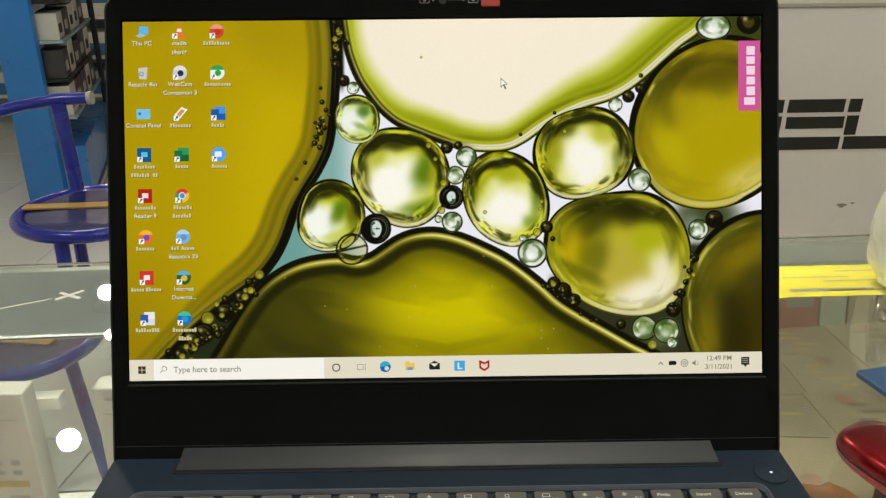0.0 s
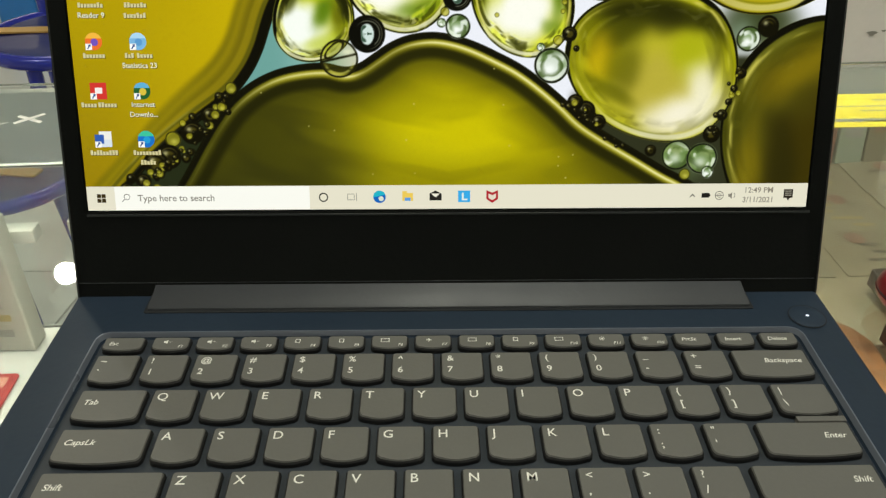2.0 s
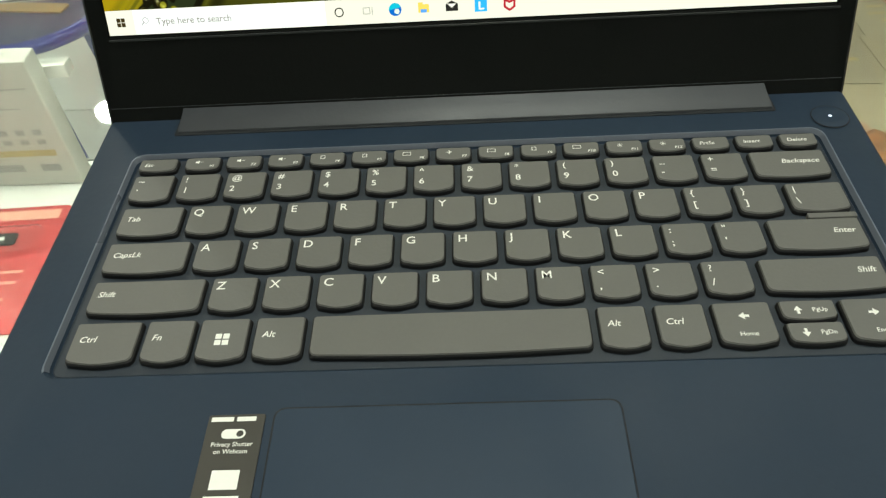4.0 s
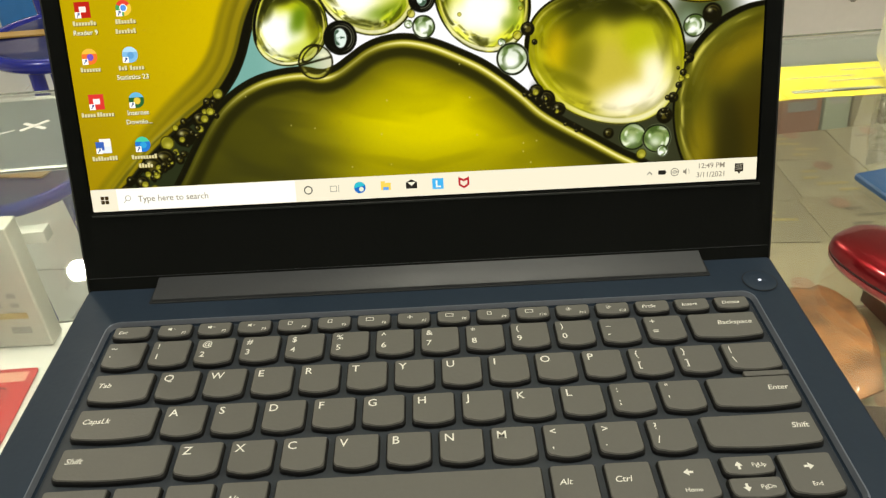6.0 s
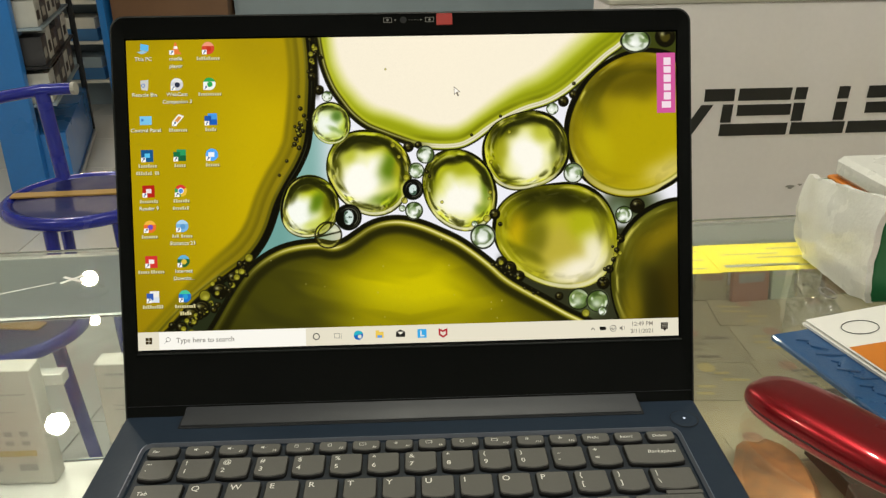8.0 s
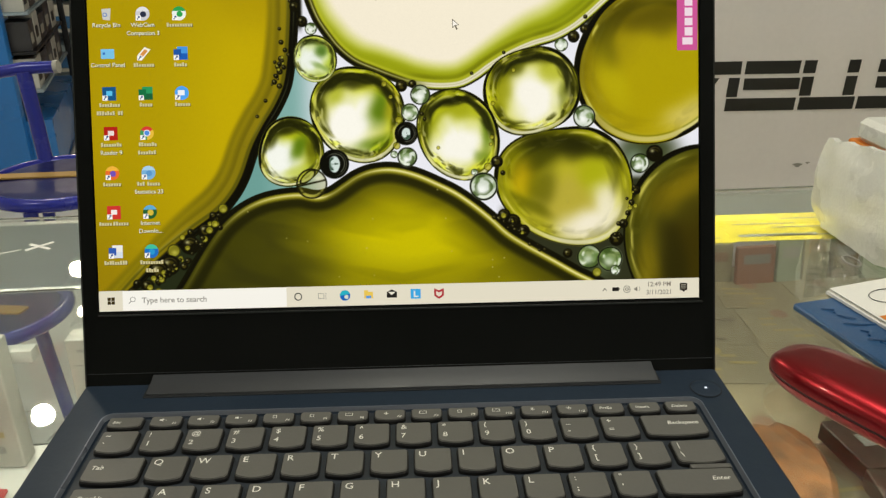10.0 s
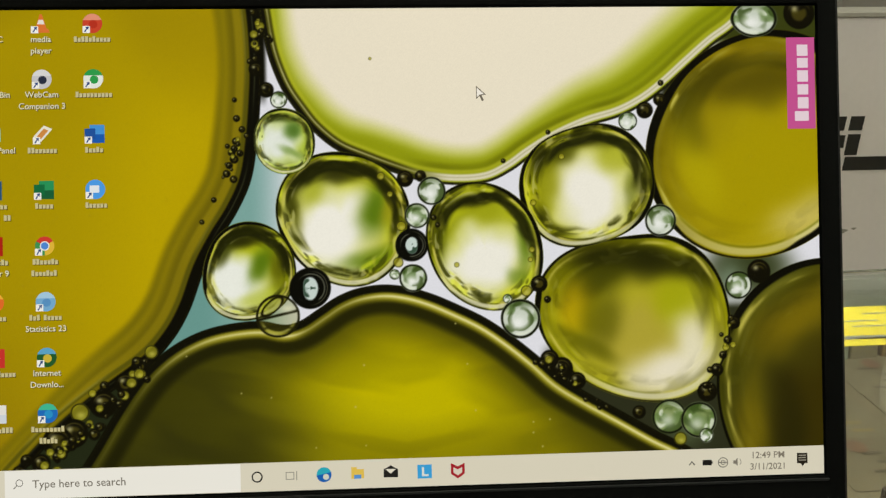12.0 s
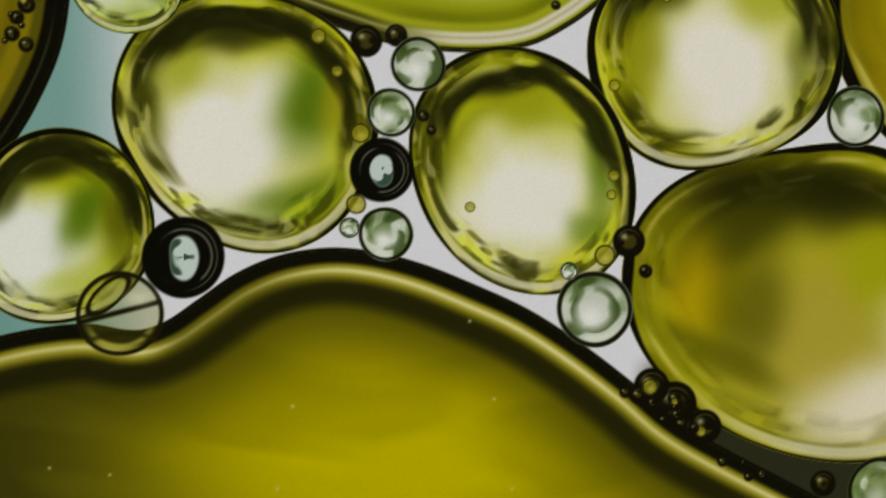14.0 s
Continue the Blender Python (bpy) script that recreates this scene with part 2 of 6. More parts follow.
# ---- the laptop ----
LIFT = 0.019
TILT_BACK = 20.62
laptop = thing("laptop", "open navy blue laptop showing its desktop, on the glass counter", "laptop", pose(0, 0, 0.95))


def base_loop(inset, z, r):
    return rrect(-0.164 + inset, -0.2360 + inset, 0.164 - inset, -0.0035 - inset, LIFT + z, r, 6)


def recess_loop(grow, z, r):
    return rrect(-0.1445 - grow, -0.1540 - grow, 0.1450 + grow, -0.0398 + grow, LIFT + z, r, 6)


shell = stack([base_loop(0.010, -0.0172, 0.006), base_loop(0.004, -0.0165, 0.010), base_loop(0.0006, -0.0060, 0.012),
               base_loop(0.0, -0.0022, 0.012), base_loop(0.0008, -0.0008, 0.0115), base_loop(0.0020, -0.0003, 0.011),
               recess_loop(0.0016, -0.0003, 0.006), recess_loop(0.0008, -0.0001, 0.0055), recess_loop(0.0, -0.0006, 0.005),
               recess_loop(-0.0010, -0.0026, 0.0042), recess_loop(-0.0016, -0.0028, 0.004)])
part("keyboard_well", slab(-0.1432, -0.1527, 0.1437, -0.0411, LIFT - 0.0030, LIFT - 0.0024, 0.004, 0.0002), WELL, laptop, "dark floor of the keyboard recess")
part("base", shell, NAVY, laptop, "navy blue painted metal-look palm rest and keyboard deck")
for fx, fy in ((-0.14, -0.215), (0.14, -0.215), (-0.14, -0.03), (0.14, -0.03)):
    part("rubber_foot", slab(fx - 0.012, fy - 0.004, fx + 0.012, fy + 0.004, 0.0, 0.0022, 0.0035), SKIRT, laptop, "black rubber foot")

# chamfer coloured paler than the deck: a painted highlight on back and sides only
EDGE_HIGHLIGHT = surface("pale_highlight_chamfer", (0.16, 0.18, 0.23), 0.32, 0.4, 0.06, 20, 0.02)
rim_bm = bmesh.new()
rim_rows = []
for loop in (recess_loop(0.0013, -0.0004, 0.0058), recess_loop(0.0010, 0.0002, 0.0056), recess_loop(0.0004, 0.0003, 0.0053), recess_loop(-0.0006, -0.0016, 0.0045)):
    rim_rows.append([rim_bm.verts.new(p) for p in loop[25:] + loop[:17]])
for row, nxt in zip(rim_rows, rim_rows[1:]):
    for k in range(len(row) - 1):
        rim_bm.faces.new((row[k], row[k + 1], nxt[k + 1], nxt[k]))
part("keyboard_edge_highlight", rim_bm, EDGE_HIGHLIGHT, laptop, "chamfered recess edge, coloured pale to imitate the highlight at its back and sides")

# hinge cover, a long rounded bar in front of the lid
hinge_section = ((-0.0250, 0.0001), (-0.0246, 0.0010), (-0.0228, 0.0018), (-0.0165, 0.0034), (-0.0128, 0.0044), (-0.0116, 0.0047), (-0.0060, 0.0040), (-0.0040, 0.0))
cover = stack([[(s * 0.1295 * (1 if a < 0.002 else 0.995), y, LIFT + a) for y, a in hinge_section] for s in (-1, -0.5, 0, 0.5, 1)])
part("hinge_cover", cover, HINGE, laptop, "dark grey long rounded hinge cover")
# near-black strip jutting past the cover imitates the shadow along its foot
part("hinge_shadow_gap", slab(-0.1312, -0.0262, 0.1312, -0.0040, LIFT - 0.0006, LIFT - 0.0001 + 0.00015, 0.001, 0.0001), GROOVE, laptop)

# touchpad
part("touchpad_gap", slab(-0.0644, -0.2352, 0.0434, -0.1680, LIFT - 0.0008, LIFT - 0.0001, 0.0035, 0.0001), GROOVE, laptop)
pad = part("touchpad", slab(-0.0639, -0.2348, 0.0429, -0.1685, LIFT - 0.0006, LIFT + 0.0001, 0.0032, 0.0002), PAD, laptop, "smooth navy touchpad with rounded corners")

# power button
part("power_button_gap", disc(0.1518, -0.0320, LIFT + 0.00005, 0.0078, 40), GROOVE, laptop)
power = part("power_button", stack([[(0.1518 + r * math.cos(k * math.pi / 20), -0.0320 + r * math.sin(k * math.pi / 20), LIFT + z) for k in range(40)]
                                    for r, z in ((0.0074, -0.0004), (0.0074, 0.00012), (0.0071, 0.0003), (0.0035, 0.00022), (0.0001, 0.0002))]), NAVY, laptop, "round navy power button")
part("power_light", disc(0.1518, -0.0320, LIFT + 0.0005, 0.00075, 14), LED, power, "tiny white lit dot")

# keys
PITCH = 0.01938
CAPS = []  # text lines, left, right, top, bottom, style


def row_keys(left, top, bottom, names, width=0.0163):
    for i, legend in enumerate(names):
        CAPS.append((legend, left + i * PITCH, left + i * PITCH + width, top, bottom, "letter" if len(legend) == 1 else "pair"))


FN = ["Esc", "F1", "F2", "F3", "F4", "F5", "F6", "F7", "F8", "F9", "F10", "F11", "F12", "PrtSc", "Insert", "Delete"]
CAPS.append(("Esc", -0.1410, -0.1250, -0.0427, -0.0508, "small"))
for i, legend in enumerate(FN[1:]):
    CAPS.append((legend, -0.1212 + 0.01772 * i, -0.1212 + 0.01772 * i + 0.0146, -0.0427, -0.0508, "function" if legend[0] == "F" else "small"))
CAPS.append(("~|`", -0.1405, -0.1238, -0.0536, -0.0695, "pair"))
row_keys(-0.1207, -0.0536, -0.0695, ["!|1", "@|2", "#|3", "$|4", "%|5", "^|6", "&|7", "*|8", "(|9", ")|0", "_|-", "+|="])
CAPS.append(("Backspace", 0.1118, 0.1410, -0.0536, -0.0695, "right"))
CAPS.append(("Tab", -0.1395, -0.1152, -0.0733, -0.0894, "wide"))
row_keys(-0.1124, -0.0733, -0.0894, list("QWERTYUIOP") + ["{|[", "}|]"])
CAPS.append(("||\\", 0.1202, 0.1415, -0.0733, -0.0892, "bar"))
CAPS.append(("CapsLk", -0.1392, -0.1080, -0.0930, -0.1090, "wide"))
row_keys(-0.1050, -0.0930, -0.1090, list("ASDFGHJKL") + [":|;", "\"|'"])
CAPS.append(("Enter", 0.1080, 0.1412, -0.0930, -0.1090, "right"))
CAPS.append(("Shift", -0.1388, -0.0980, -0.1126, -0.1284, "wide"))
row_keys(-0.0951, -0.1126, -0.1284, list("ZXCVBNM") + ["<|,", ">|.", "?|/"])
CAPS.append(("Shift", 0.0996, 0.1412, -0.1126, -0.1284, "right"))
for legend, a, b in (("Ctrl", -0.1390, -0.1162), ("Fn", -0.1137, -0.0973), ("", -0.0950, -0.0782), ("Alt", -0.0757, -0.0590), (" ", -0.0563, 0.0375),
                     ("Alt", 0.0405, 0.0565), ("Ctrl", 0.0597, 0.0760), ("<Home", 0.0789, 0.0977), (">End", 0.1213, 0.1400)):
    CAPS.append((legend, a, b, -0.1318, -0.1497, "wide"))
CAPS.append(("^PgUp", 0.1010, 0.1192, -0.1318, -0.1402, "half"))
CAPS.append(("vPgDn", 0.1010, 0.1192, -0.1411, -0.1497, "half"))

need = {("Type here to search", 0.0040, "LEFT"), ("12:49 PM", 0.0034, "CENTER"), ("3/11/2021", 0.0034, "CENTER"),
        ("This PC", 0.0030, "CENTER"), ("Recycle Bin", 0.0030, "CENTER"), ("Control Panel", 0.0030, "CENTER"),
        ("media", 0.0030, "CENTER"), ("player", 0.0030, "CENTER"), ("WebCam", 0.0030, "CENTER"), ("Companion 3", 0.0030, "CENTER"), ("Reader 9", 0.0030, "CENTER"),
        ("Statistics 23", 0.0030, "CENTER"), ("Internet", 0.0030, "CENTER"), ("Downlo...", 0.0030, "CENTER"),
        ("Privacy Shutter", 0.0021, "CENTER"), ("on Webcam", 0.0021, "CENTER")}
for legend, a, b, top, bottom, style in CAPS:
    if style == "letter":
        need.add((legend, 0.0052, "LEFT"))
    elif style in ("pair", "bar"):
        up, down = (legend[0], legend[2])
        need |= {(up, 0.0044, "LEFT"), (down, 0.0046, "LEFT")}
    elif style == "function":
        need.add((legend, 0.0021, "RIGHT"))
    elif style == "small":
        need.add((legend, 0.0029, "LEFT"))
    elif style in ("wide", "right") and legend.strip() and legend[0] not in "<>":
        need.add((legend, 0.0036, "LEFT" if style == "wide" else "RIGHT"))
    elif legend[1:]:
        need.add((legend[1:], 0.0024, "CENTER"))
words(sorted(need))


def key_loop(a, b, bottom, top, inset, z):
    """A keycap outline: small upper corners, large lower corners and a bowed lower edge."""
    a, b, bottom, top = a + inset, b - inset, bottom + inset, top - inset
    bow, r, big = min(0.0011, (top - bottom) * 0.08), 0.0009, min(0.0024, (top - bottom) * 0.3)
    pts = []
    for cx, cy, s, w0 in ((b - r, top - r, r, 0), (a + r, top - r, r, 90), (a + big, bottom + bow + big, big, 180)):
        for i in range(4):
            w = radians(w0 + 90 * i / 3)
            pts.append((cx + s * math.cos(w), cy + s * math.sin(w), z))
    n = 5
    for i in range(1, n):
        f = i / n
        pts.append((a + big + (b - a - 2 * big) * f, bottom + bow * (1 - 4 * f * (1 - f)), z))
    for i in range(4):
        w = radians(270 + 90 * i / 3)
        pts.append((b - big + big * math.cos(w), bottom + bow + big + big * math.sin(w), z))
    return pts


def arrow(cx, cy, z, size, turn):
    shape = [(-1, 0), (0.1, 0.85), (0.1, 0.28), (1, 0.28), (1, -0.28), (0.1, -0.28), (0.1, -0.85)]
    c, s = math.cos(turn), math.sin(turn)
    return flat([(cx + size * (x * c - y * s), cy + size * (x * s + y * c)) for x, y in shape], z)


def box_print(x0, y0, x1, y1, z, bm=None):
    return flat([(x0, y0), (x1, y0), (x1, y1), (x0, y1)], z, bm)


top_z = LIFT + 0.00035
ink_z = top_z + 0.00006
for legend, a, b, top, bottom, style in CAPS:
    body = stack([key_loop(a, b, bottom, top, -0.0004, LIFT - 0.0025), key_loop(a, b, bottom, top, -0.0003, LIFT - 0.0009)], caps=(True, False))
    stack([key_loop(a, b, bottom, top, -0.0003, LIFT - 0.0009), key_loop(a, b, bottom, top, 0.0001, LIFT - 0.0002),
           key_loop(a, b, bottom, top, 0.0004, top_z)], caps=(False, True), bm=body, slot=1)
    for f in body.faces:
        if len(f.verts) == 4 and f.calc_center_median().z < LIFT - 0.0003:
            f.material_index = 0
    k = new("key", mesh_of("key", body, [SKIRT, KEY]))
    k.parent = laptop
    cx, cy = (a + b) / 2, (top + bottom) / 2
    if style == "letter":
        lettering("legend", legend, 0.0052, "LEFT", LEGEND, k, pose(a + 0.0018, top - 0.0040, ink_z))
    elif style in ("pair", "bar"):
        lettering("legend", legend[0], 0.0044, "LEFT", LEGEND, k, pose(a + 0.0022, top - 0.0036, ink_z))
        lettering("legend", legend[2], 0.0046, "LEFT", LEGEND, k, pose(a + 0.0022, top - 0.0100, ink_z))
    elif style == "small":
        lettering("legend", legend, 0.0029, "LEFT", LEGEND, k, pose(a + 0.0024, cy, ink_z))
    elif style == "function":
        lettering("legend", legend, 0.0021, "RIGHT", LEGEND, k, pose(b - 0.0018, bottom + 0.0022, ink_z))
        i = int(legend[1:])
        sx, sy, q = a + 0.0055, cy + 0.0009, 0.0011
        sign = bmesh.new()
        if i in (1, 2, 3):
            flat([(sx - q, sy - q * 0.5), (sx - q * 0.3, sy - q * 0.5), (sx + q * 0.5, sy - q), (sx + q * 0.5, sy + q), (sx - q * 0.3, sy + q * 0.5), (sx - q, sy + q * 0.5)], ink_z, sign)
            box_print(sx + q, sy - 0.00012, sx + q * 2, sy + 0.00012, ink_z, sign)
        elif i in (11, 12):
            for w in range(8):
                c, s = math.cos(w * math.pi / 4), math.sin(w * math.pi / 4)
                flat([(sx + q * (c * 0.6 - s * 0.12), sy + q * (s * 0.6 + c * 0.12)), (sx + q * (c * 1.1 - s * 0.12), sy + q * (s * 1.1 + c * 0.12)),
                      (sx + q * (c * 1.1 + s * 0.12), sy + q * (s * 1.1 - c * 0.12)), (sx + q * (c * 0.6 + s * 0.12), sy + q * (s * 0.6 - c * 0.12))], ink_z, sign)
            disc(sx, sy, ink_z, q * 0.4, 12, sign)
        elif i == 7:
            flat([(sx - q, sy - 0.0002), (sx + q, sy - 0.0002), (sx + q * 1.2, sy), (sx + q, sy + 0.0002), (sx - q, sy + 0.0002)], ink_z, sign)
            flat([(sx - q * 0.2, sy - q), (sx + q * 0.2, sy - q), (sx + q * 0.5, sy + 0.0001), (sx + q * 0.2, sy + q), (sx - q * 0.2, sy + q), (sx, sy)], ink_z + 0.00001, sign)
        else:
            w = q * (1.6 if i in (6, 8, 10) else 0.9)
            for u0, v0, u1, v1 in ((-w, -q, w, -q * 0.75), (-w, q * 0.75, w, q), (-w, -q * 0.75, -w + 0.00028, q * 0.75), (w - 0.00028, -q * 0.75, w, q * 0.75)):
                box_print(sx + u0, sy + v0, sx + u1, sy + v1, ink_z, sign)
        part("symbol", sign, LEGEND, k)
    elif style == "wide" and legend == "":
        sign = bmesh.new()
        for u, v in ((-1, -1), (0.1, -1), (-1, 0.1), (0.1, 0.1)):
            box_print(cx + u * 0.0024, cy + v * 0.0024, cx + (u + 0.9) * 0.0024, cy + (v + 0.9) * 0.0024, ink_z, sign)
        part("symbol", sign, LEGEND, k)
    elif style in ("wide", "right") and legend.strip() and legend[0] not in "<>":
        x = a + 0.0026 if style == "wide" else b - 0.0030
        lettering("legend", legend, 0.0036, "LEFT" if style == "wide" else "RIGHT", LEGEND, k, pose(x, cy + 0.0015, ink_z))
    elif legend.strip():
        turn = {"<": 0, ">": math.pi, "^": -math.pi / 2, "v": math.pi / 2}[legend[0]]
        if style == "half":
            part("symbol", arrow(a + 0.0055, cy, ink_z, 0.0017, turn), LEGEND, k)
            lettering("legend", legend[1:], 0.0024, "CENTER", LEGEND, k, pose(b - 0.0055, cy, ink_z))
        else:
            part("symbol", arrow(cx, cy + 0.003, ink_z, 0.0018, turn), LEGEND, k)
            lettering("legend", legend[1:], 0.0024, "CENTER", LEGEND, k, pose(cx, cy - 0.0045, ink_z))
part("enter_step", slab(0.1240, -0.0925, 0.1418, -0.0899, LIFT - 0.002, top_z - 0.0001, 0.0004, 0.0002), KEY, laptop)

# sticker on the palm rest
tab = part("feature_sticker", slab(-0.0845, -0.2180, -0.0668, -0.1703, LIFT - 0.0004, LIFT + 0.00015, 0.0006, 0.00005), STICKER, laptop, "black feature sticker with white print")
sz = LIFT + 0.00022
bars = bmesh.new()
box_print(-0.0835, -0.1728, -0.0765, -0.1712, sz, bars)
box_print(-0.0755, -0.1728, -0.0695, -0.1712, sz, bars)
box_print(-0.0798, -0.1955, -0.0714, -0.1893, sz, bars)
box_print(-0.0808, -0.1990, -0.0704, -0.1975, sz, bars)
flat([(-0.0800, -0.2100), (-0.0712, -0.2100), (-0.0712, -0.2060), (-0.0756, -0.2036), (-0.0800, -0.2060)], sz, bars)
part("sticker_print", bars, LEGEND, tab)
sw = slab(-0.0795, -0.1788, -0.0720, -0.1755, sz - 0.0001, sz + 0.00002, 0.0016, 0.00002)
part("switch_sign", sw, LEGEND, tab)
part("switch_knob", disc(-0.0737, -0.17715, sz + 0.0001, 0.0011, 16), STICKER, tab)
lettering("sticker_text", "Privacy Shutter", 0.0021, "CENTER", LEGEND, tab, pose(-0.0756, -0.1808, sz))
lettering("sticker_text", "on Webcam", 0.0021, "CENTER", LEGEND, tab, pose(-0.0756, -0.1832, sz))

# lid: local x across, y up the screen, z towards the viewer
HINGE_UP = 0.03524
LID = Matrix.Translation((0, 0, LIFT + HINGE_UP)) @ Matrix.Rotation(radians(90 - TILT_BACK), 4, "X")


def lid_loop(inset, z, r):
    return rrect(-0.1637 + inset, -0.0460 + inset, 0.1637 - inset, 0.1878 - inset, z, r, 6)


def opening(grow, z, r):
    return rrect(-0.15495 - grow, 0.0 - grow, 0.15495 + grow, 0.1743 + grow, z, r, 6)


lid = part("lid", stack([lid_loop(0.004, -0.0064, 0.006), lid_loop(0.0006, -0.0052, 0.008), lid_loop(0.0, -0.002, 0.008), lid_loop(0.0002, 0.0004, 0.008),
                         lid_loop(0.0012, 0.0009, 0.0072)], caps=(True, False)), RIM, laptop, "dark lid shell with rounded corners", m=LID)
part("bezel", stack([lid_loop(0.0012, 0.0009, 0.0072), lid_loop(0.0019, 0.0006, 0.0066), opening(0.0014, 0.0007, 0.0012), opening(0.0009, 0.0006, 0.0009), opening(0.0006, -0.0006, 0.0005)], caps=(False, True)),
     BEZEL, laptop, "matt black plastic screen bezel", m=LID)
part("chin_line", slab(-0.1618, -0.0322, 0.1618, -0.0319, 0.0004, 0.00075, 0.0001, 0.00005), HINGE, laptop, m=LID)
part("screen_lip", slab(-0.1556, -0.0026, 0.1566, -0.0016, 0.0005, 0.0010, 0.0004, 0.0002), RIM, laptop, m=LID)
cz = 0.00068
cam_print = bmesh.new()
for ox in (-0.0088, 0.0148):
    for u0, v0, u1, v1 in ((-0.0024, -0.0014, 0.0024, -0.0011), (-0.0024, 0.0011, 0.0024, 0.0014), (-0.0024, -0.0011, -0.0021, 0.0011), (0.0021, -0.0011, 0.0024, 0.0011)):
        box_print(ox + u0, 0.1832 + v0, ox + u1, 0.1832 + v1, cz, cam_print)
    disc(ox, 0.1832, cz, 0.0007, 12, cam_print)
for ox in (0.003, 0.0046, 0.0062, 0.0078):
    box_print(ox, 0.18312, ox + 0.0008, 0.18328, cz, cam_print)
flat([(0.0096, 0.1827), (0.0108, 0.1832), (0.0096, 0.1837)], cz, cam_print)
flat([(-0.0042, 0.1827), (-0.0054, 0.1832), (-0.0042, 0.1837)], cz, cam_print)
part("shutter_print", cam_print, GREY_INK, laptop, "small grey camera shutter signs", m=LID)
lens = part("webcam", disc(0.0, 0.1832, cz, 0.0019, 20), RIM, laptop, "small round webcam", m=LID)
part("webcam_lens", disc(0.0, 0.1832, cz + 0.0001, 0.0009, 16), GROOVE, lens)
part("shutter_slider", slab(0.0186, 0.1800, 0.0276, 0.1864, 0.0004, 0.0011, 0.0005, 0.0002), RED_INK, laptop, "red webcam shutter slider", m=LID)

# ---- the picture on the display: oil drops, worked out in millimetres over the panel ----
NX, NY = 1240, 697
gx, gy = np.meshgrid(np.linspace(-154.95, 154.95, NX + 1), np.linspace(0, 174.3, NY + 1))
picture = np.zeros((NY + 1, NX + 1, 3))
WOBBLE = np.random.RandomState(7)


def step(a, b, v):
    t = np.clip((v - a) / (b - a), 0, 1)
    return t * t * (3 - 2 * t)


def value_noise(x, y, size, seed):
    """Smooth random field between 0 and 1 with cells of that size."""
    table = np.random.RandomState(seed).rand(64, 64)
    u, v = x / size + 100, y / size + 100
    i, j = np.floor(u).astype(int), np.floor(v).astype(int)
    f, g = u - i, v - j
    f, g = f * f * (3 - 2 * f), g * g * (3 - 2 * g)
    p = lambda a, b: table[(j + b) % 64, (i + a) % 64]
    return (p(0, 0) * (1 - f) + p(1, 0) * f) * (1 - g) + (p(0, 1) * (1 - f) + p(1, 1) * f) * g


def polar_noise(a, r, around, thick, seed):
    """Smooth random field round a centre: so many cells around, each so thick."""
    table = np.random.RandomState(seed).rand(64, around)
    u, v = (a / (2 * np.pi) + 0.5) * around, r / thick + 20
    i, j = np.floor(u).astype(int), np.floor(v).astype(int)
    f, g = u - i, v - j
    f, g = f * f * (3 - 2 * f), g * g * (3 - 2 * g)
    p = lambda da, db: table[(j + db) % 64, (i + da) % around]
    return (p(0, 0) * (1 - f) + p(1, 0) * f) * (1 - g) + (p(0, 1) * (1 - f) + p(1, 1) * f) * g


def rgb(r, g, b):
    return np.array([r, g, b]) / 255.0


def lay(area, mask, color):
    area += mask[..., None] * (np.asarray(color) - area)


def smooth_line(points, n=140):
    """A smooth curve through a few points (Catmull-Rom)."""
    p = np.array([points[0], *points, points[-1]], float)
    out = []
    for i in range(1, len(p) - 2):
        for t in np.linspace(0, 1, max(2, n // len(points)), endpoint=False):
            a, b, c, d = p[i - 1], p[i], p[i + 1], p[i + 2]
            out.append(0.5 * (2 * b + (c - a) * t + (2 * a - 5 * b + 4 * c - d) * t * t + (3 * b - a - 3 * c + d) * t ** 3))
    out.append(p[-1])
    return np.array(out)


def away(line):
    """Distance of every grid point from a curve."""
    best = np.full(gx.shape, 1e9)
    for a, b in zip(line, line[1:]):
        d = b - a
        t = np.clip(((gx - a[0]) * d[0] + (gy - a[1]) * d[1]) / (d @ d + 1e-9), 0, 1)
        best = np.minimum(best, (gx - a[0] - t * d[0]) ** 2 + (gy - a[1] - t * d[1]) ** 2)
    return np.sqrt(best)


def band(d, a, b, soft=0.5):
    return step(a - soft, a + soft, d) * (1 - step(b - soft, b + soft, d))


# light behind the drops
picture[:] = rgb(234, 234, 240)
lay(picture, step(-36, -56, gx) * (1 - step(122, 136, gy)), rgb(128, 172, 164))
lay(picture, step(-58, -74, gx) * 0.55, rgb(92, 146, 136))
shade = np.maximum.reduce([step(-84, -90, gx), step(48, 56, gx) * step(52, 46, gy), step(104, 110, gx) * step(66, 62, gy), step(94, 98, gx) * step(118, 122, gy) * step(150, 146, gy)])
lay(picture, shade * 0.92, rgb(30, 32, 10))
lay(picture, step(-47.5, -49.5, gx) * step(138, 146, gy), rgb(16, 15, 5))
lay(picture, np.exp(-(((gx - 128) / 17) ** 2 + ((gy - 77) / 11) ** 2) ** 2), rgb(58, 66, 34))
lay(picture, np.exp(-((gx - 121) / 5) ** 2 - ((gy - 73) / 6) ** 2) * 0.8, rgb(124, 142, 116))
lay(picture, step(112, 118, gx) * step(158, 163, gy), rgb(58, 64, 18))
lay(picture, np.exp(-((gx - 103) / 7) ** 2 - ((gy - 17) / 6) ** 2) * 0.6, rgb(92, 108, 70))

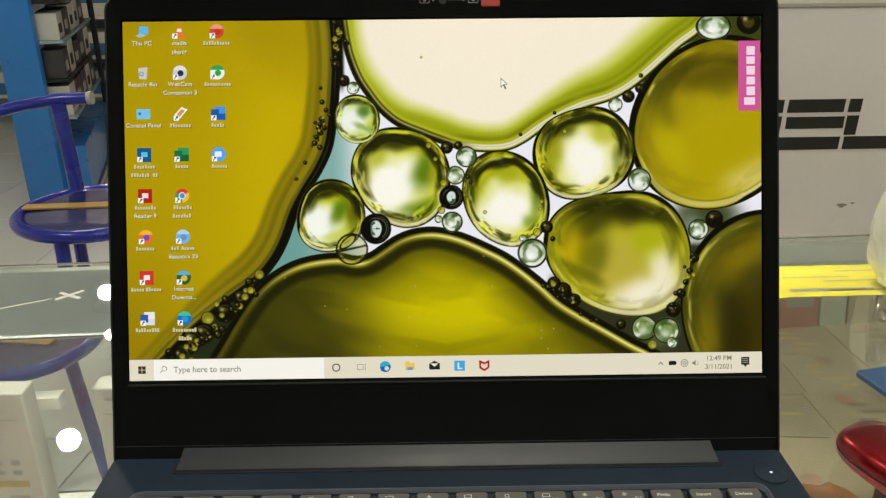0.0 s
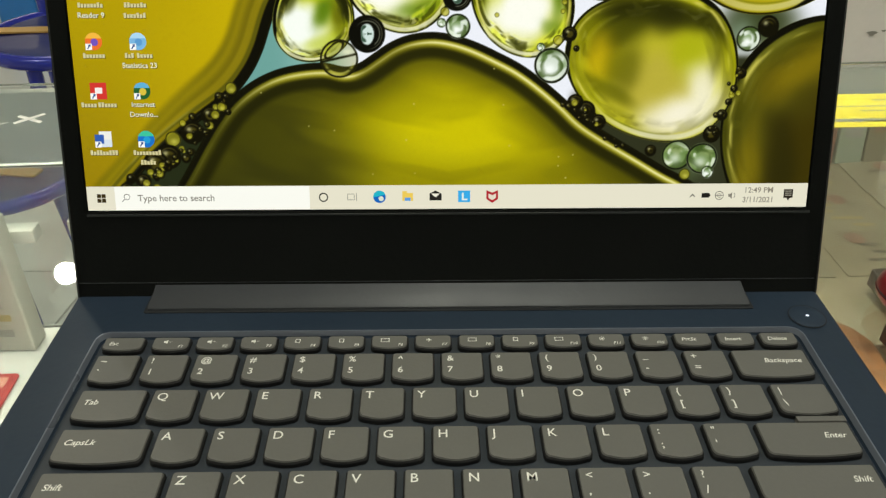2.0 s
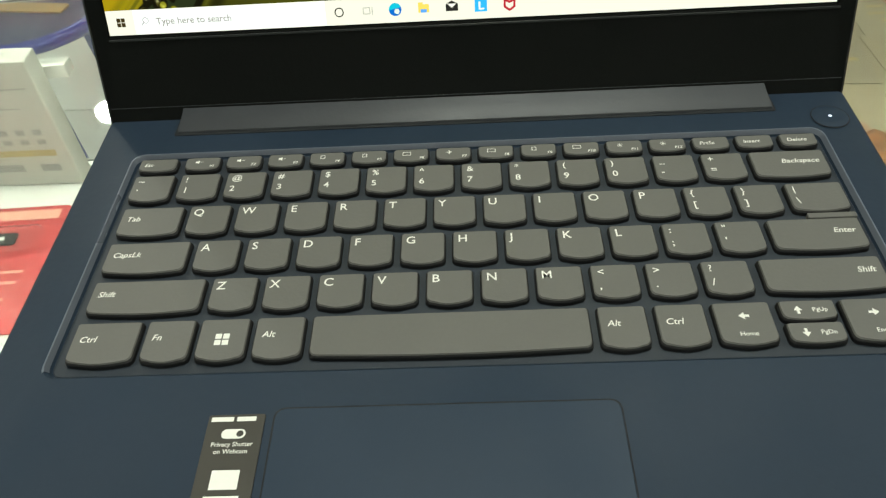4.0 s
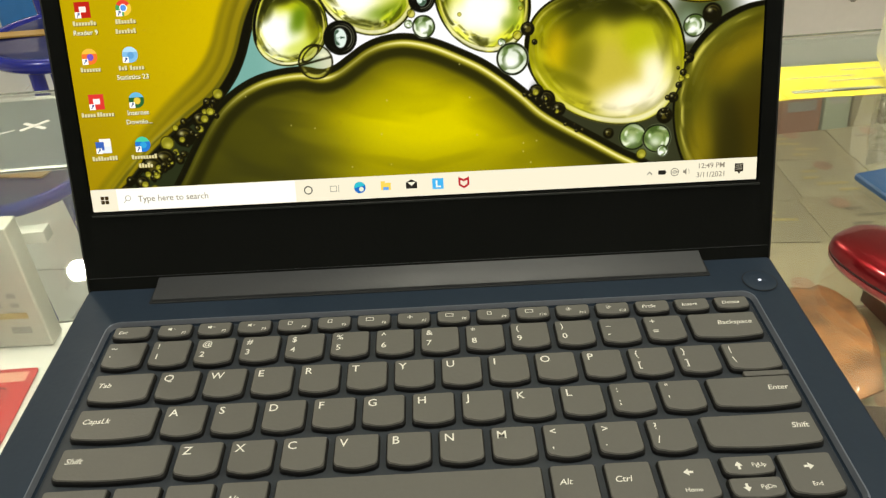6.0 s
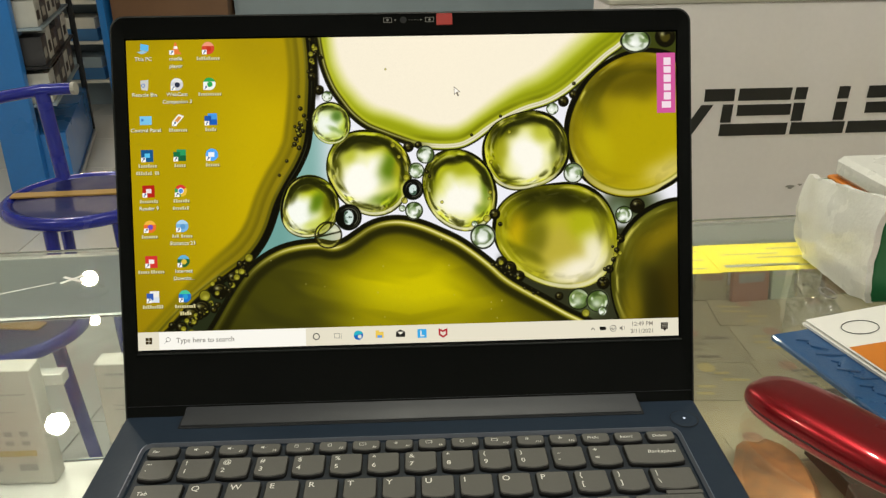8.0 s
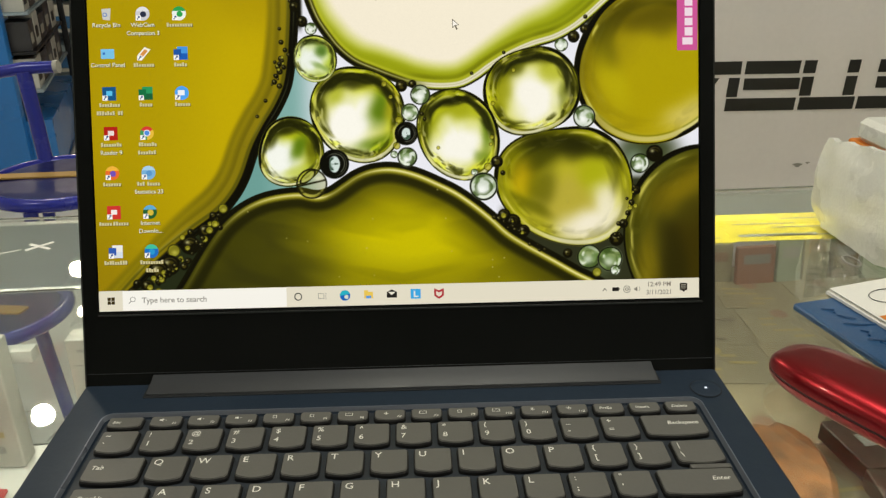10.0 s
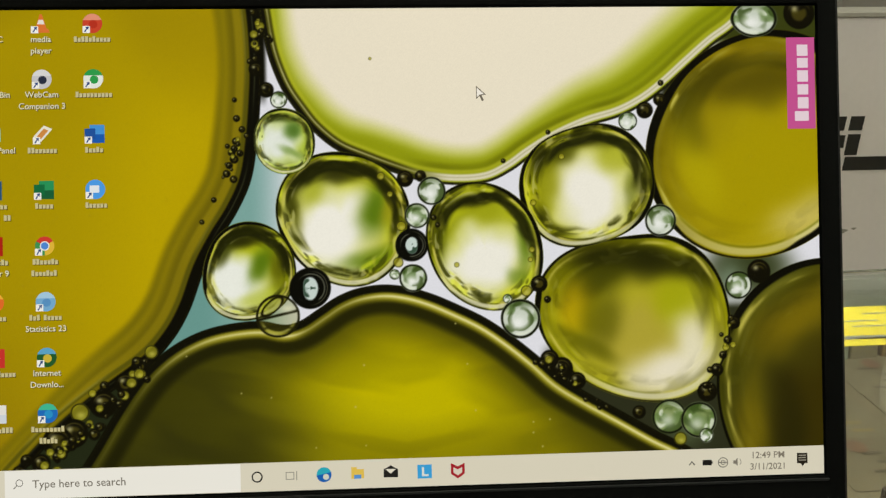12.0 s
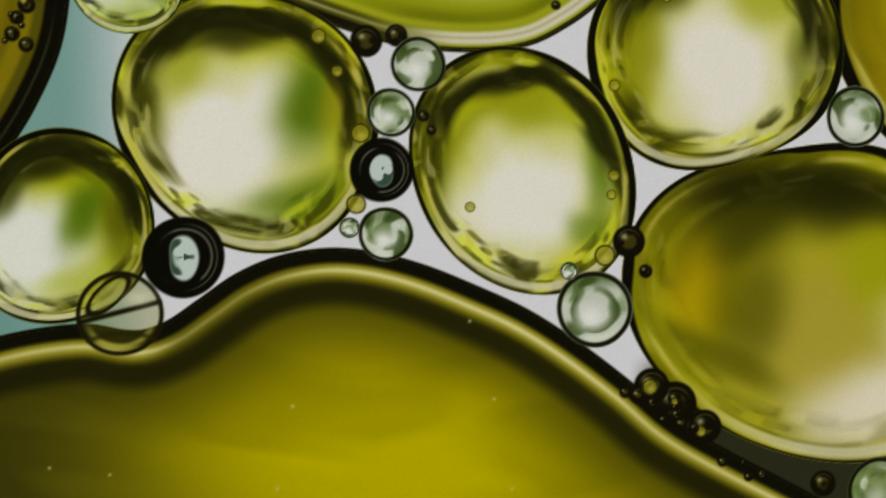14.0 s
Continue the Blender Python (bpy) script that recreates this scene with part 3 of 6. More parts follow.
# the great yellow drop on the left
left_line = smooth_line([(-54.5, 190), (-51.6, 174.4), (-50.5, 156), (-51.2, 140), (-52.7, 125), (-55.0, 112.5), (-60.0, 101.5), (-66.5, 91.3), (-72.2, 80.6), (-77.5, 66.5), (-83.6, 56.0), (-92.5, 46.8), (-108.6, 35.8), (-123.6, 24.0), (-138.2, 9.0), (-150, -4)])
ledge = np.interp(gy, left_line[::-1, 1], left_line[::-1, 0])
gap = away(left_line)
d = np.where(gx < ledge, gap, -1.0)
lay(picture, (1 - step(0.4, 0.9, gap)), rgb(14, 13, 4))
inside = step(-0.2, 0.2, d)
wave = value_noise(gx + 0.5 * gy, gy - 0.4 * gx, 30, 3)
ripple = value_noise(gx * 0.6, gy * 0.25, 7, 41)
thin = step(60, 25, gy)
yellow = np.empty_like(picture)
yellow[:] = rgb(176, 151, 5)
lay(yellow, 0.9 * np.exp(-((gx + 82) / 30) ** 2 - ((gy - 98) / 55) ** 2), rgb(208, 181, 3))
lay(yellow, 0.5 * step(120, 172, gy) * step(0.2, 0.8, wave), rgb(158, 134, 8))
lay(yellow, 0.65 * step(-112, -152, gx) * step(90, 0, gy), rgb(136, 112, 10))
lay(yellow, 0.30 * step(0.45, 0.8, value_noise(gx, gy, 48, 9)), rgb(160, 138, 8))
core = step(13.0, 17.0, d + 2.0 * (wave - 0.5) + 4.5 * thin)
lay(picture, inside, rgb(112, 100, 10))
picture += (inside * core)[..., None] * (yellow - picture)
lay(picture, inside * band(d + 4.5 * thin, 10.6, 13.6, 2.0) * 0.45, rgb(176, 154, 10))
lay(picture, inside * band(d + 3.5 * thin, 8.6, 10.4, 1.6) * 0.35, rgb(112, 98, 10))
lay(picture, inside * band(d + 2.5 * thin, 5.6, 8.6, 0.8) * (0.55 + 0.4 * ripple), rgb(150, 132, 16))
lay(picture, inside * band(d, 3.9, 5.4, 0.5) * 0.8, rgb(84, 80, 14))
lay(picture, inside * band(d, 4.8, 5.6, 0.4) * 0.45 * step(0.3, 0.7, ripple), rgb(172, 160, 60))
lay(picture, inside * band(d, -1, 3.7 - 1.4 * thin, 0.5), rgb(13, 12, 4))
lay(picture, inside * band(d, 1.6, 2.1, 0.3) * 0.30 * step(0.35, 0.7, wave), rgb(120, 125, 80))

# the cream drop at the top
top_line = smooth_line([(-53.0, 190), (-50.2, 174.6), (-48.6, 164), (-46.6, 155.6), (-42.6, 145.5), (-37.2, 137.2), (-31.5, 130.0), (-23.2, 123.2), (-12.5, 118.5), (-2.4, 114.6), (7.0, 111.6), (19.5, 110.0), (31.2, 110.8), (40.0, 114.8), (47.5, 120.0),
                        (57.0, 125.6), (68.7, 130.7), (80.6, 134.2), (90.0, 138.9), (98.3, 145.0), (107.2, 152.8), (116.1, 160.4), (124.7, 166.6), (136, 178)])
low = np.interp(gx, top_line[:, 0], top_line[:, 1])
gap = away(top_line)
d = np.where((gy > low) & (gx > -56), gap, -1.0)
lay(picture, (1 - step(0.2, 0.7, gap)), rgb(24, 22, 8))
inside = step(-0.2, 0.2, d)
wave = value_noise(gx, gy, 26, 12)
ripple = value_noise(gx - gy, gy + gx, 12, 14)
slant = step(35, 100, gx)
lay(picture, inside, rgb(152, 160, 18))
ring = d + 2.4 * (wave - 0.5) - 3.5 * slant + 4.5 * step(-10, -48, gx)
lay(picture, inside * step(7.0, 12.5, ring) * 0.85, rgb(192, 198, 70))
lay(picture, inside * step(8.5, 17.0 + 4 * slant, ring), rgb(246, 236, 211))
lay(picture, inside * step(22, 60, d) * 0.5, rgb(249, 238, 212))
pale = step(-5, 18, gx)
lay(picture, inside * band(d, 4.6, 7.0, 1.1) * pale * (0.35 + 0.5 * ripple), rgb(108, 112, 8))
lay(picture, inside * band(d, 3.8, 5.0, 0.6) * 0.5, rgb(196, 196, 50))
lay(picture, inside * band(d, 8.0, 10.0, 1.0) * slant * 0.55, rgb(118, 126, 10))
lay(picture, inside * band(d, 1.0, 3.4, 0.5) * pale, rgb(226, 220, 188))
lay(picture, inside * band(d, 2.0, 2.5, 0.3) * pale * 0.5, rgb(168, 160, 110))
lay(picture, inside * band(d, 0.9, 3.6, 0.5) * (1 - pale), rgb(78, 76, 16))
lay(picture, inside * band(d, 2.1, 2.7, 0.25) * (1 - pale) * (0.4 + 0.5 * ripple), rgb(190, 186, 120))
lay(picture, inside * band(d, -1, 1.5, 0.3) * (1 - pale), rgb(20, 18, 6))
lay(picture, inside * band(d, -1, 0.5, 0.25) * pale, rgb(34, 34, 12))

# the great drop along the bottom
foot_line = smooth_line([(-128, -8), (-120, 4), (-112.4, 15.5), (-104.5, 28.5), (-97.5, 39.0), (-91.0, 46.6), (-82.5, 53.2), (-73.0, 57.8), (-63.0, 60.2), (-52.0, 61.0), (-43.5, 59.4), (-37.5, 60.8), (-30.8, 65.0), (-24.2, 69.2), (-16.5, 72.1), (-7.5, 73.2), (1.0, 72.2), (10.0, 69.5),
                         (19.5, 65.3), (29.5, 60.2), (39.0, 53.6), (48.5, 45.8), (56.5, 38.4), (66.0, 32.2), (80.0, 24.2), (92.0, 17.2), (103.5, 11.2), (124, -2)])
crest = np.interp(gx, foot_line[:, 0], foot_line[:, 1])
gap = away(foot_line)
d = np.where(gy < crest, gap, -1.0)
lay(picture, (1 - step(0.3, 0.8, gap)), rgb(16, 15, 4))
inside = step(-0.2, 0.2, d)
wave = value_noise(gx * 0.5, gy * 1.6 + 0.3 * gx, 17, 21)
wave2 = value_noise(gx * 0.30 + 0.2 * gy, gy * 1.3 - 0.25 * np.abs(gx), 9, 22)
body = np.empty_like(picture)
body[:] = rgb(122, 114, 6)
lay(body, np.clip(1.2 * np.exp(-((gx - 4) / 44) ** 2 - ((gy - 34) / 20) ** 2), 0, 1), rgb(200, 186, 2))
lay(body, step(-22, -84, gx + 16 * (wave - 0.5)) * 0.85, rgb(52, 51, 12))
lay(body, step(50, 92, gx + 12 * (wave - 0.5)) * 0.70, rgb(78, 72, 8))
lay(body, 0.65 * step(34, 10, gy + 9 * (wave - 0.5)) * step(-26, -62, gx), rgb(42, 42, 12))
lay(body, 0.16 * step(0.45, 0.8, wave2), rgb(168, 160, 18))
lay(body, 0.20 * step(0.45, 0.2, wave2), rgb(92, 88, 6))
picture += inside[..., None] * (body - picture)
lay(picture, inside * (1 - step(6.0, 24.0, d + 5 * (wave - 0.5))) * 0.70, rgb(62, 60, 8))
lay(picture, inside * band(d, 5.2, 10.0, 1.8) * 0.85, rgb(30, 29, 5))
shine = 0.05 + 0.25 * step(-100, -80, gx) + 0.70 * (step(-88, -62, gx) * (1 - step(-44, -34, gx)) + step(-26, 0, gx))
lay(picture, inside * band(d, 2.2, 5.4, 0.9) * shine * 0.85, rgb(142, 134, 26))
lay(picture, inside * band(d, 2.9, 4.5, 0.7) * shine * (0.5 + 0.5 * wave), rgb(206, 196, 92))
lay(picture, inside * band(d, 3.3, 4.0, 0.35) * shine * (0.3 + 0.7 * wave), rgb(236, 230, 164))
lay(picture, inside * band(d, -1, 2.2, 0.5), rgb(17, 16, 5))


def ellipse_area(cx, cy, rx, ry, turn, wobble, seed):
    s = max(rx, ry) * 1.15
    i0, i1 = np.searchsorted(gx[0], (cx - s, cx + s))
    j0, j1 = np.searchsorted(gy[:, 0], (cy - s, cy + s))
    w = (slice(max(j0 - 1, 0), j1 + 1), slice(max(i0 - 1, 0), i1 + 1))
    x, y = gx[w] - cx, gy[w] - cy
    c, q = math.cos(radians(turn)), math.sin(radians(turn))
    u, v = (x * c + y * q) / rx, (-x * q + y * c) / ry
    r, a = np.sqrt(u * u + v * v), np.arctan2(v, u)
    r = r * (1 + wobble * (np.cos(3 * a + seed) * 0.6 + np.cos(2 * a + 2 * seed) * 0.7 + np.cos(5 * a - seed) * 0.25))
    return picture[w], x / rx, y / ry, r, a, min(rx, ry)


def blot(area, inside, x, y, n1, n2, at, size, turn, color, much):
    """A soft cloudy patch of one colour inside a drop."""
    c, q = math.cos(radians(turn)), math.sin(radians(turn))
    u = ((x - at[0]) * c + (y - at[1]) * q) / size[0] + 0.45 * (n1 - 0.5)
    v = (-(x - at[0]) * q + (y - at[1]) * c) / size[1] + 0.45 * (n2 - 0.5)
    lay(area, inside * much * np.exp(-(u * u + v * v) ** 1.4), rgb(*color))


def large_drop(cx, cy, radius, shape, seed, shell, core, glow, glow_size, blots=(), rim=0.055, streaky=1.0, crown=0.9, foot_shine=0.8):
    """A big drop whose outline is a circle with harmonics: cloudy bright core, mottled shell, dark crown, pale lower line and black rim."""
    s = radius * 1.35
    i0, i1 = np.searchsorted(gx[0], (cx - s, cx + s))
    j0, j1 = np.searchsorted(gy[:, 0], (cy - s, cy + s))
    w = (slice(max(j0 - 1, 0), j1 + 1), slice(max(i0 - 1, 0), i1 + 1))
    area, x, y = picture[w], (gx[w] - cx) / radius, (gy[w] - cy) / radius
    a = np.arctan2(y, x)
    r = np.hypot(x, y) / (1 + sum(k * (np.cos, np.sin)[i % 2]((i // 2 + 1) * a) for i, k in enumerate(shape)))
    px = 0.25 / radius
    inside = 1 - step(1 - px, 1 + px, r)
    up, across = y / np.maximum(r, 1e-3), x / np.maximum(r, 1e-3)
    n1, n2 = value_noise(x * 0.8 + y * 0.6, y * 0.8 - x * 0.6, 0.42, seed + 30), value_noise(x * 0.5 - y * 0.87, y * 0.5 + x * 0.87, 0.24, seed + 60)
    n3 = value_noise(x + 0.3 * n1, y + 0.3 * n2, 0.11, seed + 65)
    bend = a + 1.1 * (r - 0.8) + 0.5 * (n1 - 0.5)
    coarse = polar_noise(bend, r, 9, 0.22, seed + 80)
    flecks = polar_noise(bend + 0.3 * (n2 - 0.5), r + 0.05 * (n2 - 0.5), 17, 0.075, seed + 90)
    fine = polar_noise(bend, r + 0.03 * n2, 31, 0.045, seed + 95)
    tone = rgb(*shell)
    lay(area, inside, tone)
    lay(area, inside * step(0.45, 0.8, coarse) * 0.7, np.clip(tone * 1.3 + 0.05, 0, 1))
    dist = np.hypot(x - glow[0], y - glow[1]) / glow_size + 0.26 * (n1 - 0.5) + 0.16 * (n2 - 0.5) + 0.12 * (coarse - 0.5)
    lay(area, inside * (1 - step(0.70, 1.20, dist)) * 0.85, 0.35 * rgb(*core) + 0.65 * np.clip(tone * 1.25 + 0.04, 0, 1))
    lay(area, inside * (1 - step(0.28, 1.08, dist)), rgb(*core))
    for at, size, turn, color, much in blots:
        blot(area, inside, x, y, n1, n2, at, size, turn, color, much)
    belt = streaky * step(0.66, 0.80, r + 0.10 * (n2 - 0.5))
    lay(area, inside * belt * step(0.58, 0.25, flecks) * 0.85, tone * 0.38)
    lay(area, inside * belt * step(0.58, 0.85, flecks) * 0.60, np.clip(tone * 1.35 + 0.14, 0, 1))
    lay(area, inside * belt * step(0.42, 0.15, fine) * 0.55, tone * 0.25)
    lay(area, inside * belt * step(0.66, 0.90, fine) * 0.45, rgb(226, 222, 150))
    lay(area, inside * belt * step(0.60, 0.85, n3) * 0.35, rgb(214, 206, 70))
    high = step(-0.15, 0.6, up + 0.20 * across + 0.8 * (coarse - 0.5))
    lay(area, inside * band(r + 0.10 * (flecks - 0.5) + 0.08 * (n1 - 0.5), 0.70, 0.88, 0.06) * np.clip(1.25 * high, 0, 1) * crown, rgb(30, 31, 4))
    lay(area, inside * band(r + 0.03 * (n1 - 0.5), 0.885, 0.925, 0.02) * (0.15 + 0.7 * step(0.35, 0.75, fine)) * step(-0.4, 0.4, np.abs(across) - 0.2 + coarse - 0.5), rgb(206, 196, 84))
    lower = step(0.35, 0.9, -up + 0.3 * (coarse - 0.5))
    lay(area, inside * band(r, 0.905, 0.968, 0.015) * lower * foot_shine, rgb(226, 222, 184))
    lay(area, inside * band(r, 0.885, 0.905, 0.012) * lower * foot_shine * step(0.3, 0.6, flecks), rgb(92, 98, 14))
    edge = 1 - rim * (0.55 + 0.9 * step(0.30, 0.75, coarse) * (1 - 0.5 * lower)) + 0.35 * rim * lower
    lay(area, inside * step(-0.010, 0.012, r - edge), rgb(13, 12, 4))


DUSK, MOSS, LEAF, GILT = (38, 38, 5), (92, 100, 10), (92, 122, 14), (196, 168, 10)
# the two drops on the right run under the edge of the picture
large_drop(160.0, 30.0, 47.5, (0.0, 0.0, -0.055, -0.03), 5, (66, 66, 8), (58, 49, 5), (0.1, -0.1), 0.9,
           [((-0.30, 0.62), (0.50, 0.20), 32, (124, 106, 10), 0.9), ((-0.68, -0.30), (0.14, 0.45), -8, (118, 104, 12), 0.9), ((-0.40, -0.30), (0.16, 0.55), 6, (40, 36, 6), 0.8)], 0.040, 0.12, 0.15, 0.1)
large_drop(132.7, 122.2, 42.7, (0.016, 0.016, 0.011, 0.062), 6, (124, 110, 6), (174, 156, 6), (0.10, -0.30), 0.95,
           [((0.10, 0.55), (0.60, 0.20), 4, (86, 76, 6), 0.85), ((-0.62, 0.25), (0.16, 0.30), 10, (98, 92, 8), 0.8), ((0.40, -0.62), (0.40, 0.20), 22, (210, 194, 100), 0.9), ((0.05, 0.80), (0.55, 0.07), 0, (160, 138, 14), 0.6), ((-0.55, -0.2), (0.16, 0.35), 20, (186, 172, 10), 0.7)], 0.085, 0.10, 0.35, 0.5)
large_drop(84.5, 59.5, 33.66, (0.035, 0.019, 0.086, -0.049, -0.034, 0.018, -0.013, -0.014), 7, (142, 140, 8), (182, 168, 56), (0.15, -0.25), 0.80,
           [((0.05, 0.62), (0.85, 0.20), -6, DUSK, 0.97), ((-0.45, 0.40), (0.45, 0.18), 35, (62, 62, 6), 0.85), ((-0.64, 0.10), (0.22, 0.28), 0, GILT, 0.85), ((-0.36, -0.02), (0.20, 0.42), -20, (94, 92, 8), 0.75), ((-0.55, -0.28), (0.42, 0.10), -30, (100, 98, 8), 0.75),
            ((0.38, -0.60), (0.58, 0.26), 18, (246, 238, 214), 0.95), ((0.66, -0.22), (0.22, 0.42), 16, (244, 237, 210), 0.85), ((0.50, 0.18), (0.24, 0.30), -15, (168, 170, 14), 0.9), ((-0.45, -0.62), (0.35, 0.16), -30, (176, 170, 30), 0.8)], 0.045, 0.28, 0.35, 0.7)
large_drop(67.7, 108.6, 23.93, (0.011, 0.002, 0.059, 0.04, 0.003, -0.001, -0.008, -0.017), 8, (150, 152, 12), (250, 246, 230), (0.12, -0.15), 0.80,
           [((-0.45, 0.48), (0.50, 0.20), 35, (74, 76, 6), 0.9), ((-0.62, 0.05), (0.20, 0.35), 0, (150, 150, 16), 0.8), ((0.10, 0.70), (0.60, 0.12), 0, DUSK, 0.85), ((0.40, 0.42), (0.25, 0.22), 0, (166, 170, 20), 0.6), ((0.72, -0.1), (0.12, 0.4), 0, MOSS, 0.6)], 0.05)
large_drop(29.9, 86.9, 22.4, (0.0, 0.005, -0.048, -0.075, -0.004, 0.002, -0.008, 0.005), 9, (150, 154, 14), (250, 247, 232), (-0.02, -0.22), 0.80,
           [((0.0, 0.55), (0.36, 0.24), 0, (160, 164, 16), 0.9), ((-0.10, 0.78), (0.60, 0.12), 10, DUSK, 0.9), ((0.66, 0.0), (0.14, 0.5), 0, LEAF, 0.8), ((0.55, -0.55), (0.25, 0.16), -40, LEAF, 0.6), ((-0.70, 0.15), (0.12, 0.45), 0, MOSS, 0.6)], 0.05)
large_drop(-21.6, 97.8, 24.33, (0.017, 0.017, -0.004, -0.049, -0.006, 0.018, -0.003, 0.007), 10, (150, 154, 12), (252, 249, 235), (-0.18, -0.15), 0.85,
           [((0.44, 0.10), (0.24, 0.36), -20, LEAF, 0.97), ((-0.20, 0.66), (0.62, 0.14), 8, DUSK, 0.9), ((-0.45, 0.40), (0.28, 0.20), 30, (164, 170, 20), 0.7), ((0.35, -0.62), (0.45, 0.16), 15, LEAF, 0.75), ((-0.72, 0.05), (0.12, 0.45), 0, (110, 112, 12), 0.7), ((0.75, 0.30), (0.14, 0.40), -20, (166, 152, 20), 0.8)], 0.05)
large_drop(-55.6, 79.5, 17.35, (-0.011, -0.008, -0.033, 0.025, 0.014, -0.019, -0.008, 0.001), 11, (140, 146, 14), (246, 248, 236), (-0.28, -0.20), 0.80,
           [((0.24, 0.10), (0.22, 0.42), -30, LEAF, 0.97), ((-0.10, 0.66), (0.65, 0.15), 8, DUSK, 0.92), ((-0.52, 0.40), (0.16, 0.34), -35, (52, 56, 6), 0.8), ((0.62, 0.10), (0.16, 0.50), 0, (96, 98, 10), 0.8), ((0.30, -0.55), (0.45, 0.16), 10, (196, 206, 90), 0.7)], 0.06)
large_drop(-42.1, 126.4, 11.47, (-0.009, -0.001, -0.042, -0.023, 0.004, 0.0, -0.008, 0.002), 12, (142, 158, 44), (238, 243, 230), (-0.22, -0.05), 0.85,
           [((0.25, 0.35), (0.26, 0.34), -20, (84, 120, 38), 0.95), ((0.2, -0.35), (0.4, 0.12), -25, (120, 150, 60), 0.7), ((-0.1, 0.72), (0.6, 0.12), 0, (60, 74, 20), 0.7)], 0.05, 0.9, 0.4)


def small_drop(cx, cy, radius, look_of, squash=1.0):
    seed = int(abs(cx * 13 + cy * 7)) % 97
    area, x, y, r, a, size = ellipse_area(cx, cy, radius, radius * squash, 0, 0.012, seed)
    if area.size == 0:
        return
    px = 0.3 / size
    inside = 1 - step(1 - px, 1 + px, r)
    n = value_noise(x, y, 0.5, seed)
    glint = np.exp(-(((x + 0.28) / 0.22) ** 2 + ((y - 0.30) / 0.2) ** 2))
    if look_of in "lg":
        lay(area, inside, rgb(206, 214, 196) if look_of == "l" else rgb(128, 146, 84))
        facet = polar_noise(a + 0.8 * r, r, 9, 0.26, seed + 3)
        lay(area, inside * step(0.45, 0.75, n) * 0.8, rgb(96, 124, 60))
        lay(area, inside * step(0.5, 0.25, facet) * step(0.3, 0.6, r) * 0.9, rgb(64, 84, 34))
        lay(area, inside * step(0.55, 0.8, facet) * step(0.3, 0.6, r) * 0.8, rgb(232, 238, 216))
        lay(area, inside * np.exp(-((x + 0.12) / 0.42) ** 2 - ((y + 0.22) / 0.36) ** 2) * (0.95 if look_of == "l" else 0.6), rgb(248, 250, 242))
        lay(area, inside * step(0.35, 0.75, y + 0.3 * (n - 0.5)) * 0.45, rgb(60, 82, 30))
        lay(area, inside * step(0.84, 0.92, r), rgb(22, 24, 10))
    elif look_of == "o":
        lay(area, inside * 0.75, rgb(156, 150, 30))
        lay(area, inside * 0.6 * np.exp(-((x - 0.1) / 0.5) ** 2 - ((y + 0.3) / 0.4) ** 2), rgb(214, 206, 90))
        lay(area, inside * step(0.78, 0.92, r) * 0.9, rgb(36, 33, 6))
    elif look_of == "c":
        lay(area, inside * 0.30, rgb(130, 124, 20))
        lay(area, inside * step(0.86, 0.94, r), rgb(26, 24, 6))
        lay(area, inside * band(r, 0.72, 0.84, 0.05) * step(0.1, 0.6, -y) * 0.6, rgb(200, 196, 90))
        lay(area, inside * band(y - 0.22 * x, -0.02, 0.10, 0.05), rgb(24, 22, 5))
        lens = np.hypot((x + 0.25) * 0.75 + (y - 0.45) * 0.66, ((y - 0.45) * 0.75 - (x + 0.25) * 0.66) * 2.4)
        lay(area, inside * band(lens, 0.52, 0.68, 0.06), rgb(28, 26, 5))
        lay(area, inside * (1 - step(0.4, 0.55, lens)) * 0.6, rgb(176, 182, 80))
        lay(area, inside * np.exp(-((x - 0.45) / 0.3) ** 2 - ((y - 0.35) / 0.16) ** 2) * 0.8, rgb(226, 226, 190))
        lay(area, inside * band(y + 0.45 + 0.3 * x * x, -0.06, 0.06, 0.06) * 0.7, rgb(40, 38, 6))
    elif look_of == "k":
        lay(area, inside, rgb(11, 11, 5))
        lay(area, inside * band(r, 0.66, 0.72, 0.03) * 0.55 * step(0.35, 0.6, polar_noise(a, r, 7, 0.5, seed + 9)), rgb(150, 152, 128))
        pearl = np.hypot(x * 1.25, y * 0.85) + 0.10 * (n - 0.5)
        lay(area, inside * (1 - step(0.40, 0.50, pearl)), rgb(206, 220, 212))
        lay(area, inside * (1 - step(0.40, 0.50, pearl)) * step(0.45, 0.65, polar_noise(a, r, 6, 0.2, seed)), rgb(60, 84, 66))
        lay(area, inside * band(r, 0.80, 0.84, 0.02) * step(-0.2, 0.6, x) * 0.5, rgb(130, 128, 100))
    else:
        lay(area, inside, rgb(17, 15, 4))
        lay(area, inside * (1 - step(0.36, 0.60, r)) * step(0.35, 0.65, n) * 0.55, rgb(104, 94, 26))
        lay(area, inside * band(r, 0.66, 0.76, 0.05) * step(0.0, 0.7, y) * 0.45, rgb(110, 100, 40))
        lay(area, inside * glint * 0.7, rgb(206, 200, 140))


